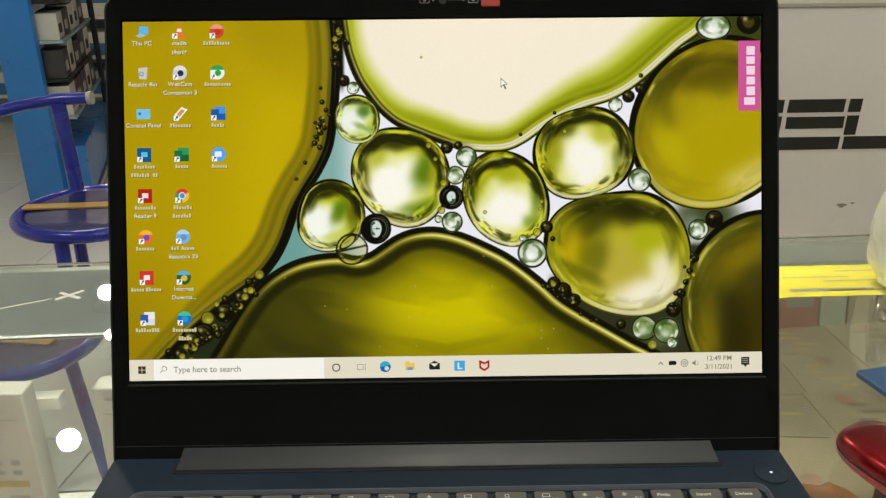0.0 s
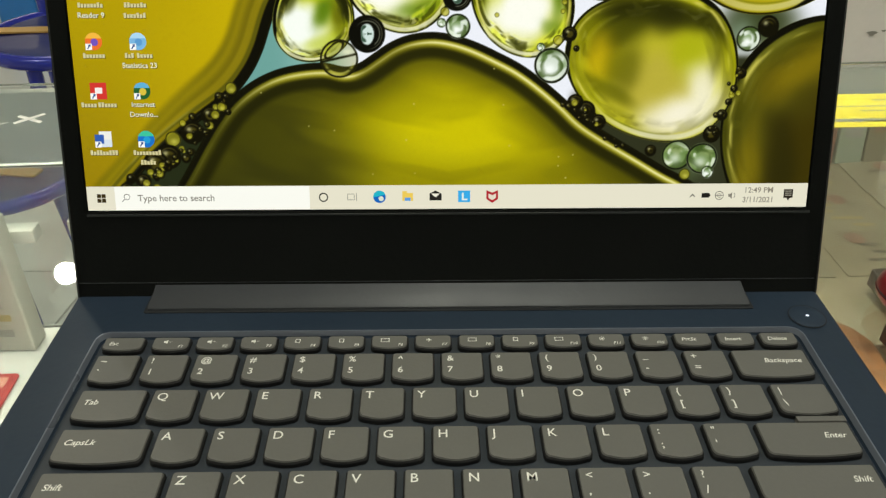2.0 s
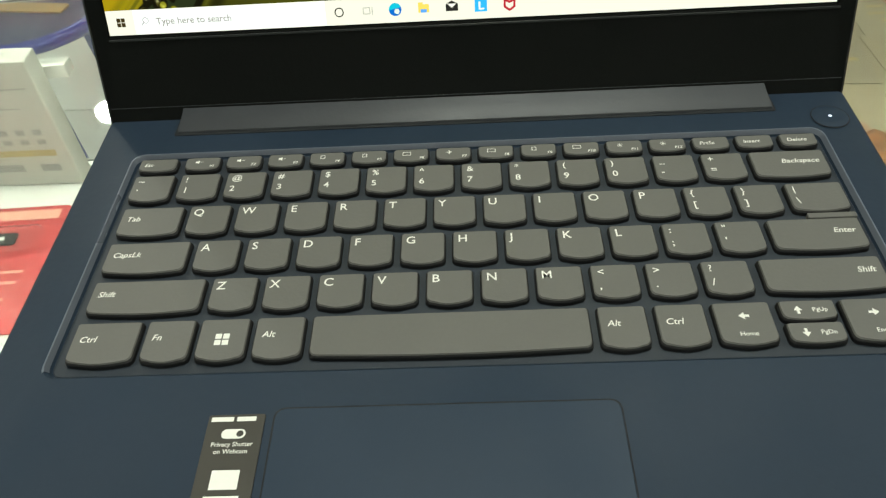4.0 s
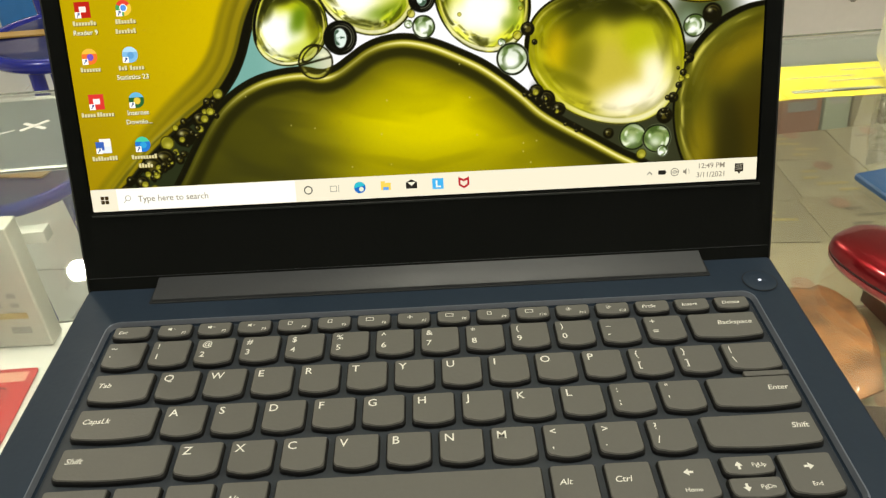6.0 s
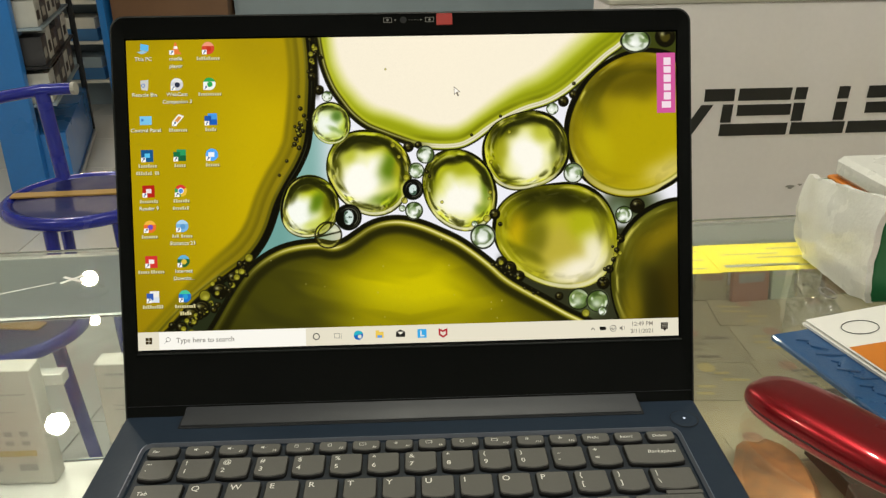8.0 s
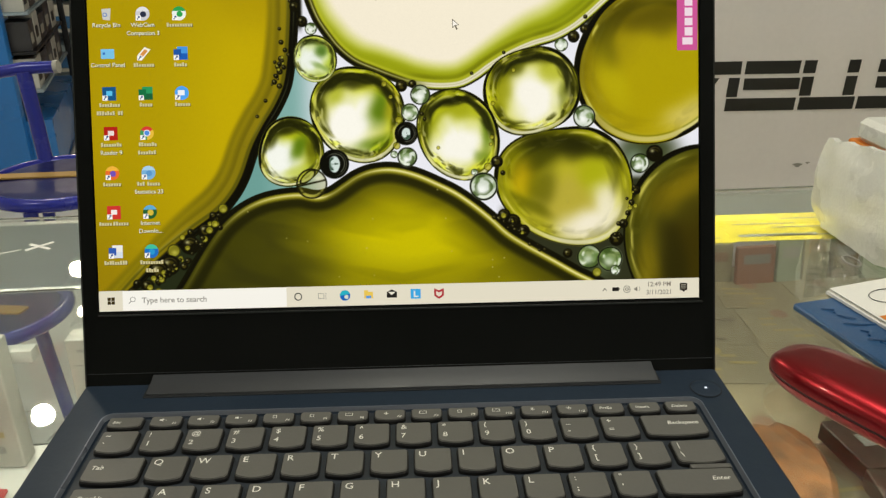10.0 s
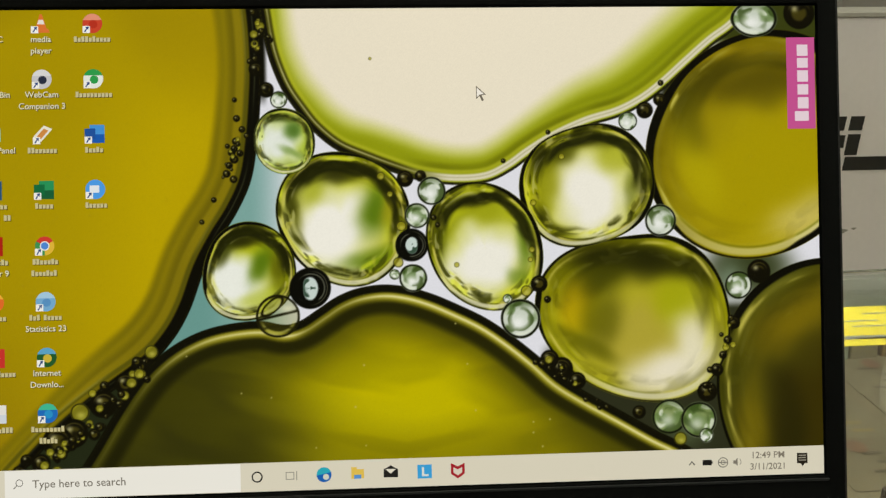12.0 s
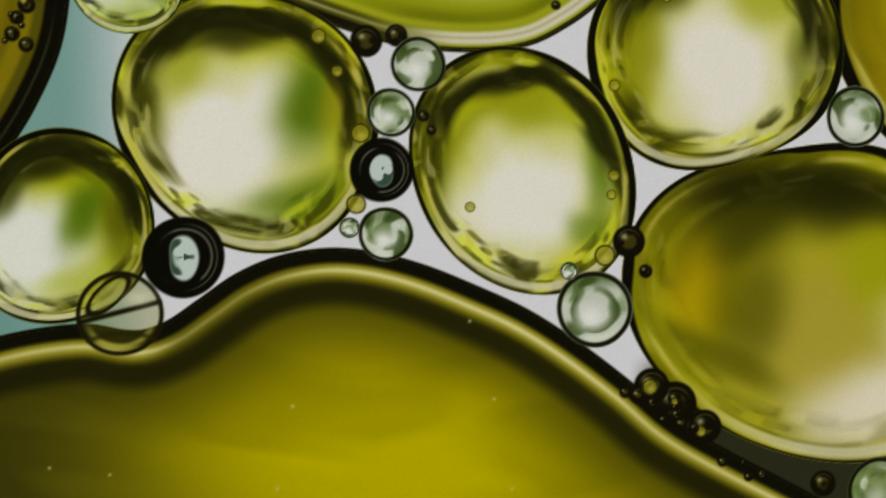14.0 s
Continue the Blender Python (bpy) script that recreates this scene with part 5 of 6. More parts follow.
for ob in (pane, back, strip, strip_2, front):
    ob.visible_shadow = False
part("inner_shelf", slab(-CW, CF, CW, CB, FLOOR_IN - 0.02, FLOOR_IN - 0.001, 0.002), WHITE_BOARD, counter, "white laminate inner shelf")
# beige sheet added on the right: weak light and brown tone in one colour
part("dimming_liner", slab(0.13, CF + 0.02, CW - 0.02, CB - 0.0005, FLOOR_IN - 0.0008, FLOOR_IN - 0.0002, 0.002, 0.0001), LINER, counter, "beige sheet added to make the right of the shelf dimmer and browner")
part("back_rail", slab(-CW, CB - 0.012, -0.325, CB + 0.004, GLASS_TOP - 0.142, GLASS_TOP - 0.130, 0.001), WHITE_BOARD, counter)
part("cabinet", slab(-CW, CF + 0.01, CW, CB - 0.01, 0.0, FLOOR_IN - 0.021, 0.004), WHITE_BOARD, counter, "white laminate cabinet below")
for px in (-CW, CW - 0.02):
    part("corner_post", slab(px, CB - 0.02, px + 0.02, CB, FLOOR_IN, GLASS_TOP - 0.009, 0.002), ALUMINIUM, counter)

# strips of clear tape crossed on the glass
tape = thing("tape_cross", "small crossed strips of white tape on the glass", "tape", pose(-0.286, 0.216, GLASS_TOP + 0.0004, 0, 0, 12))
for w in (35, -40):
    part("tape_strip", slab(-0.011, -0.0017, 0.011, 0.0017, -0.0003 + (0.0004 if w > 0 else 0), 0.0001 + (0.0004 if w > 0 else 0), 0.0005, 0.0001), PAPER, tape, m=pose(0, 0, 0, 0, 0, w))
# loose strip of film on the glass
solid("film_scrap", flat([(-0.40, 0.155), (-0.30, 0.206), (-0.296, 0.210), (-0.335, 0.190), (-0.40, 0.170)], GLASS_TOP + 0.0012), PAPER, "thin torn strip of white paper on the glass", "paper")

# yellow price labels under the glass
for i, (lx, w) in enumerate(((0.150, 0.115), (0.264, 0.120), (0.383, 0.12))):
    lab = thing("yellow_label", "yellow printed price label lying under the glass top", "label", pose(lx, 0.203 + 0.003 * i, GLASS_TOP - 0.0102 + 0.0006 * i, 0, 0, 1.5), "yellow labels")
    part("label_sheet", slab(0, 0, w, 0.058, 0, 0.0004, 0.001, 0.0001), YELLOW, lab)
    ink = bmesh.new()
    for k, (u0, u1, v) in enumerate(((0.06, 0.62, 0.0085), (0.30, 0.92, 0.0085), (0.35, 0.95, 0.026), (0.1, 0.55, 0.034), (0.50, 0.95, 0.045))):
        box_print(u0 * w, v, u1 * w, v + (0.005 if k < 1 else 0.002), 0.0005, ink)
    part("label_print", ink, GREY_INK, lab)

# white cartons standing in the counter on the left
for bx, w, by in ((-0.468, 0.112, 0.240), (-0.300, 0.115, 0.247)):
    box = thing("small_carton", "white retail carton with small black print, standing in the counter", "carton", pose(bx, by, FLOOR_IN), "white cartons")
    part("box", slab(0, 0, w, 0.022, 0, 0.128, 0.002, 0.0008), CARD, box)
    ink = bmesh.new()
    gold = bmesh.new()
    rows = [(0.08, 0.30, 0.116, 0.119), (0.05, 0.92, 0.102, 0.1035), (0.1, 0.8, 0.083, 0.0842), (0.1, 0.6, 0.078, 0.0792)]
    for c in range(6):
        rows.append((0.12 + 0.135 * c, 0.19 + 0.135 * c, 0.056, 0.062))
        rows.append((0.12 + 0.135 * c, 0.19 + 0.135 * c, 0.046, 0.051))
    rows += [(0.30, 0.58, 0.016, 0.024), (0.72, 0.88, 0.016, 0.024)]
    for u0, u1, v0, v1 in rows:
        vs = [ink.verts.new((u * w, -0.0004, v)) for u, v in ((u0, v0), (u1, v0), (u1, v1), (u0, v1))]
        ink.faces.new(vs)
    gold.faces.new([gold.verts.new((u * w, -0.0004, v)) for u, v in ((0.05, 0.033), (0.9, 0.033), (0.9, 0.040), (0.05, 0.040))])
    part("carton_print", ink, GREY_INK, box)
    part("gold_band", gold, GOLD_INK, box, "dull gold band")

# red blister packs lying flat in the counter
for px, py, turn in ((-0.412, 0.208, 2), (-0.425, 0.055, -3)):
    pack = thing("red_blister_pack", "red card blister pack with a small black drive, lying flat", "blister pack", pose(px, py, FLOOR_IN, 0, 0, turn), "red packs")
    part("backing_card", slab(-0.055, -0.145, 0.055, 0.0, 0.0, 0.0012, 0.004, 0.0003), RED_CARD, pack)
    blister = stack([rrect(-0.040, -0.060, 0.042, -0.028, z, r, 5) for z, r in ((0.0013, 0.010), (0.006, 0.009))], caps=(False, True))
    ob = part("blister", blister, CLEAR, pack, "clear plastic bubble")
    ob.visible_shadow = False
    part("drive", slab(-0.030, -0.051, 0.022, -0.037, 0.0014, 0.0052, 0.003, 0.0008), SKIRT, pack, "small black memory stick")
    part("drive_slider", slab(-0.002, -0.046, 0.012, -0.042, 0.0053, 0.0058, 0.001, 0.0002), LEGEND, pack)
    ink = box_print(-0.012, -0.017, 0.048, -0.005, 0.0014)
    for v in (0.078, 0.090, 0.108, 0.126):
        box_print(-0.045, -v - 0.003, 0.040 - 0.2 * (v - 0.07), -v, 0.0014, ink)
    part("pack_print", ink, PINK_INK, pack, "pale pink print bars")

# flat cards and packets on the right of the counter
rng = random.Random(5)
for r in range(8):
    for c in range(5):
        w, h = 0.085 + rng.uniform(-0.01, 0.012), 0.092 + rng.uniform(-0.012, 0.01)
        cx, cy = 0.175 + 0.098 * c + rng.uniform(-0.006, 0.006), -0.115 + 0.104 * r + rng.uniform(-0.006, 0.006)
        cy -= 0.002 * r
        if r > 4:
            cy = 0.405 + 0.085 * (r - 5)
        elif r == 4:
            cy, h = 0.255, 0.062
        if c == 1 and r in (2, 3):
            continue
        card = thing("display_card", "pale cream printed product card lying in the counter", "card", pose(cx, cy, FLOOR_IN if r < 5 else 0.7022, 0, 0, rng.uniform(-7, 7)), "display cards")
        thick = rng.uniform(0.0007, 0.0014)
        part("card_sheet", slab(-w / 2, -h / 2, w / 2, h / 2, 0, thick, 0.003, 0.0003), rng.choice([CREAM_CARD, LINER, CREAM_CARD]), card)
        z = thick + 0.0004
        ink = bmesh.new()
        for k in range(4):
            u = rng.uniform(-0.4, 0.1)
            box_print(u * w, (-0.38 + 0.17 * k) * h, (u + rng.uniform(0.2, 0.5)) * w, (-0.32 + 0.17 * k) * h, z, ink)
        part("card_print", ink, rng.choice([FAINT_INK, GOLD_INK, FAINT_INK]), card)
        part("card_spot", disc(rng.uniform(-0.2, 0.2) * w, 0.30 * h, z, 0.011, 18), rng.choice([SPOT_INK, SPOT_INK, GOLD_INK]), card)
packet = bmesh.new()
outline = [(0.322, 0.246), (0.332, 0.254), (0.346, 0.250), (0.356, 0.256), (0.368, 0.246), (0.376, 0.228), (0.377, 0.205), (0.372, 0.170), (0.352, 0.120), (0.30, 0.100), (0.285, 0.14), (0.300, 0.200)]
stack([[(x, y, FLOOR_IN + 0.011) for x, y in outline], [(x, y, FLOOR_IN + 0.013) for x, y in outline],
       [(0.34 + (x - 0.34) * 0.8, 0.19 + (y - 0.19) * 0.8, FLOOR_IN + 0.020) for x, y in outline]], bm=packet)
solid("snack_packet", packet, PEACH, "crumpled orange-brown patterned packet inside the counter", "packet")

# dark boxes added to stand for shadow and darker goods under the glass
SHADE_UMBER = surface("dark_brown_shade_filler", (0.055, 0.035, 0.022), 0.4, 0, 0.3, 25, 0.05, per_object=0.6)
for dx, dy, w, h, turn in ((0.432, 0.205, 0.085, 0.070, 8), (0.425, 0.125, 0.075, 0.075, -6), (0.405, 0.040, 0.09, 0.070, 12), (0.335, 0.045, 0.055, 0.085, -10), (0.520, 0.16, 0.075, 0.12, 3), (0.470, 0.290, 0.11, 0.060, 4)):
    filler = thing("shade_filler_box", "flat dark brown box with a pale label, added for shadow and darker goods in the counter", "box", pose(dx, dy, FLOOR_IN + 0.0105, 0, 0, turn), "dark boxes")
    part("box", slab(-w / 2, -h / 2, w / 2, h / 2, 0, 0.018, 0.003, 0.001), SHADE_UMBER, filler)
    part("box_label", box_print(-w * 0.3, -h * 0.1, w * 0.2, h * 0.15, 0.0184), GREY_INK, filler)

# ---- on the glass, beside the laptop ----
def case_half(sign):
    loops = []
    for k in range(9):
        w = radians(90 * k / 8)
        f, z = math.cos(w) ** 0.55, math.sin(w) ** 0.8
        if k == 8:
            f = 0.02
        loop = []
        for i in range(40):
            q = 2 * math.pi * i / 40
            cx, cy = math.cos(q), math.sin(q)
            loop.append((0.060 * f * math.copysign(abs(cx) ** 0.62, cx), 0.0235 * f * math.copysign(abs(cy) ** 0.72, cy), sign * z * (0.0116 if sign > 0 else 0.0092)))
        loops.append(loop)
    return stack(loops, caps=(True, True))


case = thing("spectacle_case", "glossy dark red hard spectacle case lying on the glass", "spectacle case", pose(0.2400, -0.0400, GLASS_TOP + 0.0101, 0, 0, -60))
part("lid", case_half(1), RED_GLOSS, case, "glossy red domed lid", m=pose(0, 0, 0.0008))
part("shell", case_half(-1), RED_GLOSS, case, "glossy red lower shell", m=pose(0, 0, -0.0008))
part("seam", stack([[(0.0596 * math.copysign(abs(math.cos(q)) ** 0.62, math.cos(q)), 0.0231 * math.copysign(abs(math.sin(q)) ** 0.72, math.sin(q)), z)
                     for q in (2 * math.pi * i / 40 for i in range(40))] for z in (-0.001, 0.001)]), DARK_RED, case, "dark closing seam")

book = thing("blue_folder", "blue embossed plastic folder lying on the glass", "folder", pose(0.253, 0.084, GLASS_TOP, 0, 0, 13))
part("cover", slab(0, -0.108, 0.16, 0, 0.0, 0.0045, 0.002, 0.001), BLUE_FILM, book)
for k in range(9):
    relief = tube([(0.012 + 0.004 * (k % 2), -0.012 - 0.010 * k, 0.0045), (0.019, -0.016 - 0.010 * k, 0.0049), (0.016 + 0.008 * (k % 3), -0.019 - 0.010 * k, 0.0045)], 0.0010, 6)
    part("emboss_mark", relief, BLUE_FILM, book)
leaflet = thing("leaflet", "folded white leaflet with orange and red print on the folder", "leaflet", pose(0.281, 0.096, GLASS_TOP + 0.0047, 0, 0, 13.5))
part("sheet", slab(0, -0.105, 0.14, 0, 0.0, 0.0022, 0.0006, 0.0002), PAPER, leaflet)
part("sheet", slab(0.002, -0.103, 0.14, 0.0, 0.0032, 0.0038, 0.0006, 0.0002), PAPER, leaflet, m=pose(0, 0, 0, 0, -1.5, 0))
art = flat([(0.0035, -0.100), (0.11, -0.100), (0.11, -0.048), (0.0035, -0.042)], 0.0040)
part("orange_panel", art, ORANGE, leaflet, m=pose(0, 0, 0.0001, 0, -1.5, 0))
part("red_panel", flat([(0.022, -0.095), (0.11, -0.095), (0.11, -0.052), (0.022, -0.055)], 0.0044), RED_INK, leaflet, m=pose(0, 0, 0.0001, 0, -1.5, 0))
doodle = tube([(0.030 + 0.014 * math.cos(w), -0.022 + 0.009 * math.sin(w), 0.0041) for w in (2 * math.pi * k / 20 for k in range(20))], 0.0003, 4, True)
part("doodle", doodle, INK, leaflet, "thin ink drawing of a cloud", m=pose(0, 0, 0.0001, 0, -1.5, 0))

# crumpled clear bag between the folder and the wrapped box
FILM = bpy.data.materials.new("clear_plastic_film")
FILM.use_nodes = True
fn, fl = FILM.node_tree.nodes, FILM.node_tree.links
fn.remove(fn["Principled BSDF"])
see, shine_of, both = fn.new("ShaderNodeBsdfTransparent"), fn.new("ShaderNodeBsdfGlossy"), fn.new("ShaderNodeMixShader")
see.inputs["Color"].default_value = (0.90, 0.91, 0.89, 1)
shine_of.inputs["Roughness"].default_value = 0.13
both.inputs["Fac"].default_value = 0.16
fl.new(see.outputs[0], both.inputs[1])
fl.new(shine_of.outputs[0], both.inputs[2])
fl.new(both.outputs[0], fn["Material Output"].inputs["Surface"])


def bag_mesh(n=30):
    bm = bmesh.new()
    a, b, c, d = (Vector(p) for p in ((0.267, 0.0975, 0), (0.318, 0.191, 0), (0.338, 0.186, 0), (0.322, 0.112, 0)))
    layers = []
    for low in (True, False):
        rows_of = []
        for i in range(n + 1):
            f = i / n
            row = []
            for j in range(n + 1):
                g = j / n
                p = (a * (1 - f) + b * f) * (1 - g) + (d * (1 - f) + c * f) * g
                ridge = abs(noise.noise(Vector((p.x * 95, p.y * 60, 2.0)))) + 0.6 * abs(noise.noise(Vector((p.x * 210 + p.y * 90, p.y * 150, 7.0))))
                swell = min(1, 6 * f * (1 - f) + 0.15) * min(1, 5 * g * (1 - g) + 0.1)
                edge = 0.003 * noise.noise(Vector((p.x * 60, p.y * 60, 5)))
                z = 0.0006 if low else 0.0010 + swell * (0.002 + 0.012 * ridge)
                row.append(bm.verts.new((p.x + edge, p.y + edge, z)))
            rows_of.append(row)
        layers.append(rows_of)
    for k, rows_of in enumerate(layers):
        for i in range(n):
            for j in range(n):
                q = (rows_of[i][j], rows_of[i][j + 1], rows_of[i + 1][j + 1], rows_of[i + 1][j])
                bm.faces.new(q if k else q[::-1])
    return bm


bag = thing("plastic_bag", "small crumpled clear plastic bag lying on the glass", "plastic bag", pose(0, 0, GLASS_TOP))
film = part("film", bag_mesh(), FILM, bag)
film.visible_shadow = False
part("bag_print", tube([(0.318 + 0.005 * math.cos(w), 0.134 + 0.009 * math.sin(w), 0.0105) for w in (2 * math.pi * k / 24 for k in range(24))], 0.0006, 5, True), GREY_INK, bag, "grey printed ring")

wrapped = thing("wrapped_box", "small box in milky bubble wrap with green and orange sides showing", "parcel", pose(0.343, 0.131, GLASS_TOP, 0, 0, 2))
part("carton", slab(0.006, 0.001, 0.120, 0.102, 0.001, 0.070, 0.003, 0.002), GREEN_CARD, wrapped, "green carton")
part("orange_top", slab(0.014, 0.004, 0.118, 0.100, 0.0703, 0.0735, 0.003, 0.001), ORANGE, wrapped, "orange carton top")
wrap = bmesh.new()
rings = []
for i in range(15):
    f = i / 14
    zt = 0.086 - 0.016 * f
    col = []
    for j in range(13):
        g = j / 12
        bulge = 0.004 * math.sin(math.pi * f) * math.sin(math.pi * g) + 0.0022 * (noise.noise(Vector((f * 6, g * 6, 1.0))))
        inset = 0.014 * max(0, g - 0.75) + 0.030 * max(0, 0.25 - g) ** 1.3
        y = -0.003 + 0.111 * f
        z = 0.0015 + (zt + 0.002 * noise.noise(Vector((f * 9, 0, 4)))) * g
        col.append(((inset * (0.5 if 0.1 < f < 0.9 else 1.6)) - bulge - 0.002, y + (0.004 if g < 0.15 else 0) * (1 - 2 * f), z))
    rings.append(col)
outer = [[wrap.verts.new(p) for p in col] for col in rings]
inner = [[wrap.verts.new((p[0] + 0.005, p[1], p[2])) for p in col] for col in rings]
for i in range(14):
    for j in range(12):
        wrap.faces.new((outer[i][j], outer[i + 1][j], outer[i + 1][j + 1], outer[i][j + 1]))
        wrap.faces.new((inner[i][j], inner[i][j + 1], inner[i + 1][j + 1], inner[i + 1][j]))
for i in range(14):
    wrap.faces.new((outer[i][12], outer[i + 1][12], inner[i + 1][12], inner[i][12]))
    wrap.faces.new((outer[i][0], inner[i][0], inner[i + 1][0], outer[i + 1][0]))
for j in range(12):
    wrap.faces.new((outer[0][j], outer[0][j + 1], inner[0][j + 1], inner[0][j]))
    wrap.faces.new((outer[14][j], inner[14][j], inner[14][j + 1], outer[14][j + 1]))
part("bubble_wrap", wrap, WRAP, wrapped, "milky creased bubble wrap")
part("wrap_flap", slab(0.016, 0.020, 0.115, 0.095, 0.0737, 0.092, 0.006, 0.004), WRAP, wrapped, "folded flap of white wrap")

# ---- behind the counter ----
side = thing("side_cabinet", "low white cabinet with a beige liner behind the counter", "cabinet", TURNED)
part("cabinet_body", slab(0.10, CB + 0.006, 1.6, 1.10, 0.0, 0.700, 0.002), WHITE_BOARD, side)
part("liner", slab(0.101, CB + 0.007, 1.59, 1.09, 0.7002, 0.7020, 0.002, 0.0005), LINER, side, "beige paper liner")

carton = thing("laptop_carton", "large white-grey laptop carton with bold black print, standing upright", "carton", pose(0.26, 0.655, 0.703, 0, 0, 1.2))
part("carton_body", slab(0, 0, 0.60, 0.085, 0, 0.416, 0.003, 0.0012), CARTON, carton)
part("carton_lid_edge", slab(-0.001, -0.001, 0.601, 0.086, 0.4165, 0.4225, 0.003, 0.001), CARD, carton, "white lid edge")


def ink_bar(x0, x1, z0, z1, lean=0.0):
    bold = bmesh.new()
    bold.faces.new([bold.verts.new((x, -0.0006, z)) for x, z in ((x0, z0), (x1, z0), (x1 + lean, z1), (x0 + lean, z1))])
    part("mark_bar", bold, INK, carton, "bold black printed bar")


# bold black mark made of plain bars
ZB, HB = 0.238, 0.066
ink_bar(0.110, 0.127, ZB, ZB + 0.0445, 0.0280)
ink_bar(0.141, 0.183, ZB + 0.049, ZB + HB, 0.0)
for bx in (0.167, 0.349):
    ink_bar(bx + 0.021, bx + 0.095, ZB + 0.049, ZB + HB, 0.001)
    ink_bar(bx + 0.022, bx + 0.098, ZB + 0.028, ZB + 0.0435, 0.0)
    ink_bar(bx, bx + 0.096, ZB, ZB + 0.017, 0.001)
ink_bar(0.167, 0.182, ZB + 0.019, ZB + 0.0445, 0.001)
ink_bar(0.267, 0.284, ZB + 0.049, ZB + HB, 0.001)
ink_bar(0.267, 0.283, ZB + 0.019, ZB + 0.0445, 0.001)
ink_bar(0.268, 0.345, ZB, ZB + 0.017, 0.001)
ink_bar(0.327, 0.343, ZB + 0.019, ZB + 0.0445, 0.001)
ink_bar(0.328, 0.344, ZB + 0.049, ZB + HB, 0.001)
scuff = bmesh.new()
for ux, uz, s in ((0.283, 0.160, 0.006), (0.297, 0.163, 0.003)):
    scuff.faces.new([scuff.verts.new((ux + s * math.cos(w) * (1 + 0.5 * math.sin(3 * w)), -0.0006, uz + 0.5 * s * math.sin(w))) for w in (2 * math.pi * k / 11 for k in range(11))])
part("scuff", scuff, GREY_INK, carton, "small grey scuff marks")

# small packets leaning before the carton
TAN_CARD = surface("tan_packet_card", (0.20, 0.13, 0.07), 0.5, 0, 0.35, 25, 0.05, per_object=0.5)
OLD_ROSE = surface("dull_red_packet_card", (0.30, 0.15, 0.10), 0.5, 0, 0.3, 25, 0.05, per_object=0.4)
SAGE = surface("pale_green_packet_card", (0.40, 0.44, 0.33), 0.5, 0, 0.25, 15, 0.05, per_object=0.4)
PACK = random.Random(31)
px = 0.33
for k in range(13):
    w, h = PACK.uniform(0.032, 0.056), PACK.uniform(0.050, 0.090)
    pack = thing("hanging_packet", "small upright card packet with a pale label, leaning on the carton", "packet", pose(px, 0.612 + PACK.uniform(-0.01, 0.01), 0.7022, -9, 0, PACK.uniform(-6, 6)), "small packets")
    part("packet_card", slab(0, 0, w, 0.010, 0, h, 0.002, 0.001), (SAGE, TAN_CARD, CREAM_CARD, OLD_ROSE, SAGE, CREAM_CARD, TAN_CARD)[k % 7], pack)
    ink = bmesh.new()
    ink.faces.new([ink.verts.new((u * w, -0.0006, v * h)) for u, v in ((0.15, 0.55), (0.85, 0.55), (0.85, 0.80), (0.15, 0.80))])
    part("packet_label", ink, (GREY_INK, CARD, SPOT_INK)[k % 3], pack)
    px += w + PACK.uniform(0.001, 0.008)

# blue tube stools
def stool(m, height, radius, backed, leg_turns, label):
    st = thing("tube_stool", label, "stool", m, "blue stools")
    part("seat_ring", tube([(radius * math.cos(w), radius * math.sin(w), height) for w in (2 * math.pi * k / 48 for k in range(48))], 0.014, 12, True), STOOL, st, "blue enamelled tube ring")
    pad = stack([[(f * radius * math.cos(w), f * radius * math.sin(w), height + z) for w in (2 * math.pi * k / 36 for k in range(36))]
                 for f, z in ((0.93, -0.010), (0.95, 0.0), (0.90, 0.008), (0.5, 0.011), (0.05, 0.011))])
    part("seat_pad", pad, STOOL_PAD, st, "dark blue vinyl seat pad")
    for w in (radians(k) for k in leg_turns):
        part("leg", tube([(radius * 0.93 * math.cos(w), radius * 0.93 * math.sin(w), height - 0.01), (radius * 1.10 * math.cos(w), radius * 1.10 * math.sin(w), 0.0)], 0.014, 10), STOOL, st)
    if backed:
        part("back_post", tube([(-0.095, radius * 0.80, height), (-0.105, radius * 0.90, height + 0.08), (-0.112, radius * 0.92, height + 0.200)], 0.016, 12), STOOL, st)
        part("back_rail", tube([(-0.040, radius * 0.92, height + 0.210), (-0.11, radius * 0.95, height + 0.207), (-0.19, radius * 0.85, height + 0.197), (-0.28, radius * 0.4, height + 0.180), (-0.32, -0.02, height + 0.165)], 0.0135, 12), STOOL, st)
        part("rail_cap", tube([(-0.044, radius * 0.92, height + 0.210), (-0.035, radius * 0.92, height + 0.2104)], 0.0143, 12), CARD, st, "white plastic end cap")
    return st


stool(pose(-0.710, 1.235, 0), 0.672, 0.155, True, (135, 262, 315, 45), "blue enamelled tube stool with a round seat and low back")
stool(pose(-0.905, 1.005, 0), 0.45, 0.128, False, (90, 150, 210, 270), "low blue enamelled tube stool with a round seat")
solid("cardboard_strip", slab(-0.15, -0.016, 0.13, 0.014, 0, 0.004, 0.004), KRAFT, "ochre cardboard strip lying on the stool seat", "cardboard", pose(-0.710, 1.235, 0.6835, 0, 0, 4))
solid("cardboard_strip", slab(-0.11, -0.016, 0.07, 0.014, 0, 0.004, 0.004), KRAFT, "ochre cardboard strip lying on the low stool", "cardboard", pose(-0.905, 1.005, 0.4615, 0, 0, -6))

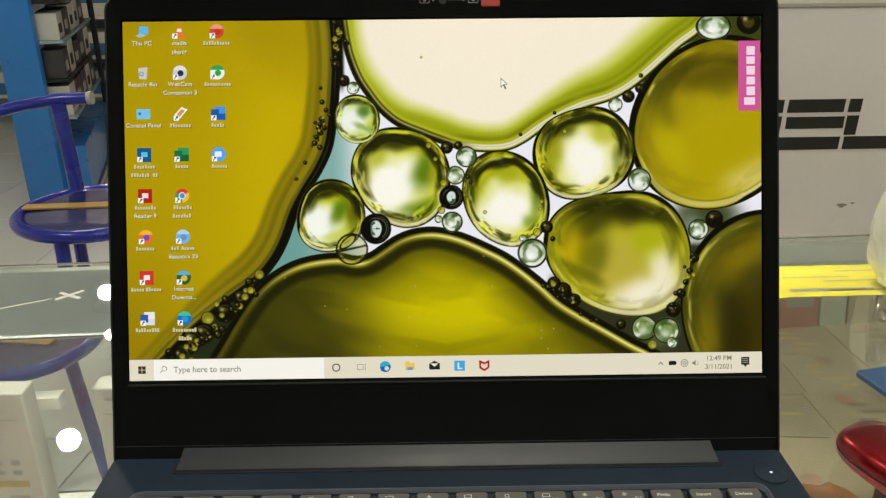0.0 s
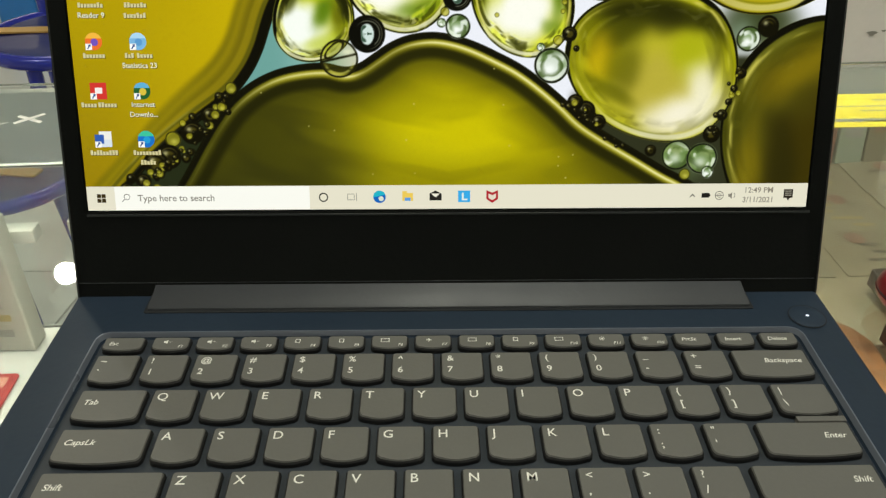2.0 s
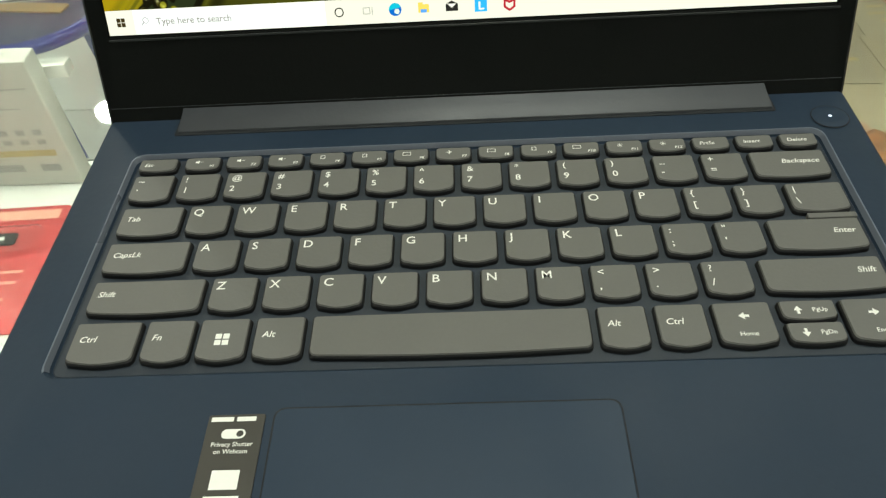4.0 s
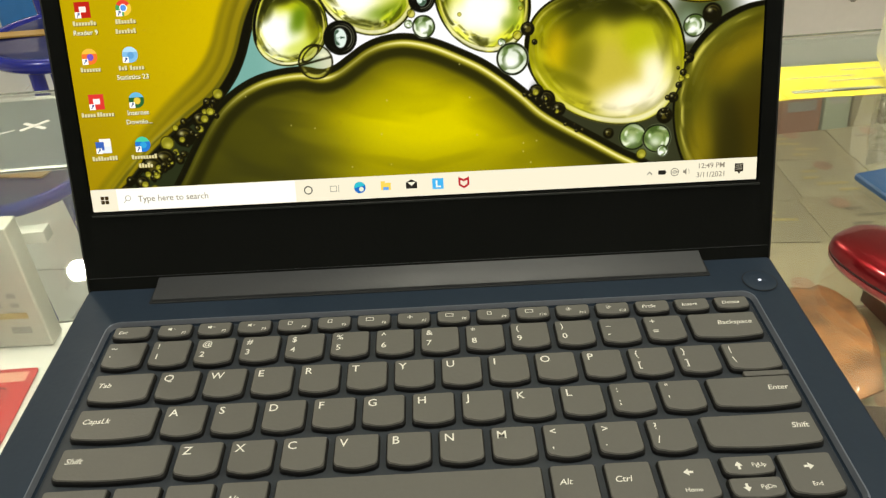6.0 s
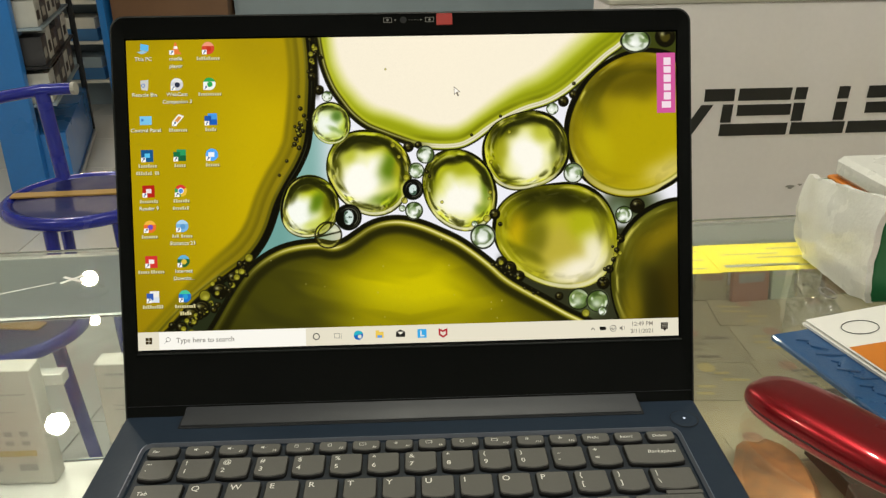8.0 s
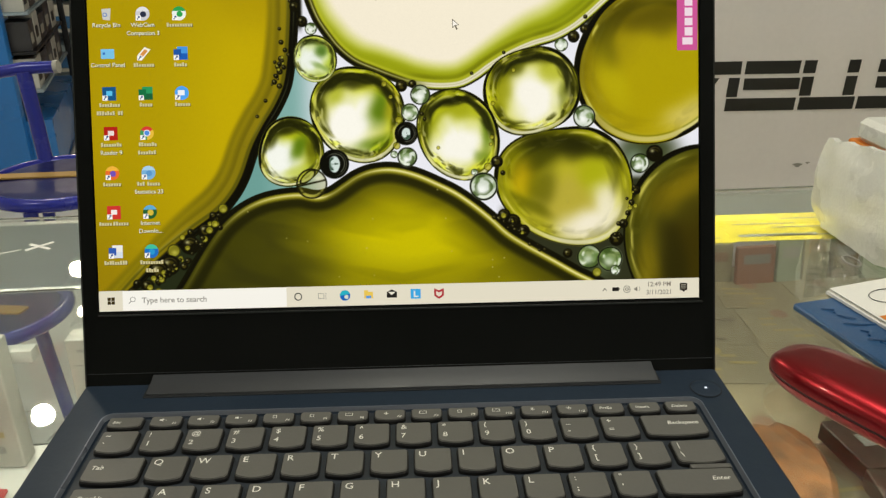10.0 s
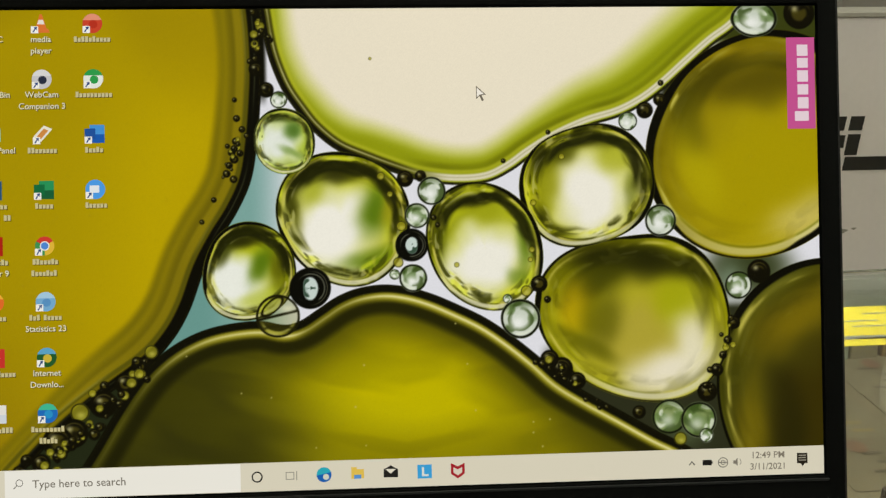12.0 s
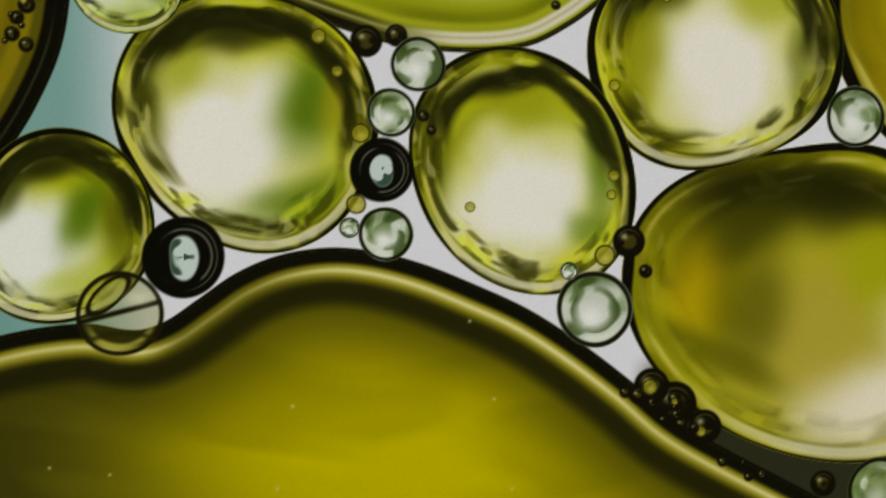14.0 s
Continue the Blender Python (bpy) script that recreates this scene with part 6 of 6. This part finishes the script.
# blue product rack
rack = thing("product_rack", "tall blue shop rack with rows of small boxed goods", "rack", pose(-1.77, 3.22, 0, 0, 0, 106))
part("side_panel", slab(-0.14, -0.02, 0.03, 0.02, 0.02, 2.0, 0.004), BLUE_PANEL, rack, "glossy blue side panel", m=pose(0, 0, 0, 0, 0, -106))
part("back_board", slab(0.02, 0.10, 1.15, 0.13, 0.02, 2.0, 0.004), BLUE_PANEL, rack, "blue back board")
part("end_post", slab(1.13, -0.15, 1.16, -0.12, 0.02, 2.0, 0.003), BLACK_POST, rack, "thin black end post")
part("plinth", slab(0.02, -0.14, 1.15, 0.10, 0.02, 0.30, 0.004), BLUE_PANEL, rack)
part("kick_strip", slab(0.02, -0.152, 1.15, -0.142, 0.02, 0.05, 0.002), ALUMINIUM, rack)
rng = random.Random(11)
DARK_BOX = surface("dark_product_box", (0.05, 0.05, 0.056), 0.4, 0, 0.2, 20, 0.03, per_object=0.5)
LIGHT_BOX = surface("light_product_box", (0.60, 0.60, 0.56), 0.45, 0, 0.15, 20, 0.03, per_object=0.5)
BLUE_BOX = surface("blue_product_box", (0.04, 0.16, 0.38), 0.45, 0, 0.15, 20, 0.03, per_object=0.5)
for s in range(7):
    z = 0.44 + 0.17 * s
    part("shelf", slab(0.02, -0.13, 1.13, 0.10, z - 0.012, z, 0.002), BLACK_POST if s % 2 else PALE_PANEL, rack)
    x = 0.05
    while x < 0.92:
        w = rng.uniform(0.15, 0.22)
        h = rng.uniform(0.115, 0.150)
        m = DARK_BOX if (s + int(x * 7)) % 2 else LIGHT_BOX
        goods = thing("boxed_goods", "small dark and white boxed product on the rack shelf", "box",
                      pose(-1.77, 3.22, 0, 0, 0, 106) @ pose(x, -0.115, z + 0.0005), "boxed goods")
        part("box", slab(0, 0, w, 0.10, 0, h, 0.002, 0.001), m, goods)
        tag = bmesh.new()
        tag.faces.new([tag.verts.new((u * w, -0.0006, v * h)) for u, v in ((0.12, 0.22), (0.66, 0.22), (0.66, 0.58), (0.12, 0.58))])
        part("box_label", tag, CARD if m is DARK_BOX else INK, goods)
        x += w + 0.012

# a second, pale rack further back, with flat blue and white boxes
far = thing("back_shelf", "pale blue-grey wall shelf stacked with blue and white boxes", "shelf", pose(-3.11, 4.9, 0))
part("back_board", slab(0, 0.36, 1.10, 0.40, 0.0, 2.1, 0.004), PALE_PANEL, far)
part("end_panel", slab(1.101, 0, 1.145, 0.40, 0.0, 2.1, 0.004), BLUE_PANEL, far, "blue end panel")
for s in range(7):
    part("shelf_board", slab(0, 0, 1.10, 0.359, 0.22 + 0.25 * s, 0.24 + 0.25 * s, 0.003), WHITE_BOARD, far)
    for k in range(3):
        bx = thing("flat_carton", "flat blue and white printed carton on the back shelf", "carton", pose(-3.10 + 0.36 * k, 4.92, 0.2405 + 0.25 * s), "flat cartons")
        part("box", slab(0, 0, 0.34, 0.28, 0, 0.075, 0.003, 0.001), (BLUE_BOX, LIGHT_BOX, BLUE_BOX)[(s + k) % 3], bx)
        part("box", slab(0.01, 0.005, 0.33, 0.27, 0.0755, 0.145, 0.003, 0.001), (LIGHT_BOX, BLUE_BOX, PALE_PANEL)[(s + k) % 3], bx)
brown = thing("brown_cabinet", "plain brown wooden cabinet against the back wall", "cabinet", pose(-1.94, 4.95, 0))
part("body", slab(0, 0, 0.75, 0.4, 0, 1.75, 0.006), BROWN, brown)
discs = thing("media_rack", "rack of dark and red narrow cases along the back wall", "rack", pose(-1.17, 4.95, 0))
part("body", slab(0, 0.1, 2.4, 0.4, 0, 1.6, 0.006), PALE_PANEL, discs)
part("ledge", slab(0, 0, 2.4, 0.10, 1.00, 1.02, 0.003), ALUMINIUM, discs)
for k in range(52):
    cs = solid("slim_case", slab(0, 0, 0.034, 0.09, 0, 0.26 + rng.uniform(-0.02, 0.02), 0.002), (DARK_BOX, RED_INK, LIGHT_BOX, DARK_BOX)[k % 4], "narrow upright media case on the rack ledge", "case",
               pose(-1.15 + 0.045 * k, 4.955, 1.0205), "slim cases")

# floor tiles, last
tile_mesh = mesh_of("tile", slab(0.002, 0.002, 0.598, 0.598, -0.0085, 0.0, 0.002, 0.001), TILE)
floor = bpy.data.objects["floor"]
for i in range(11):
    for j in range(14):
        t = new("tile", tile_mesh)
        t.parent, t.matrix_basis = floor, pose(-3.4 + 0.6 * i, -2.9 + 0.6 * j, 0.0)
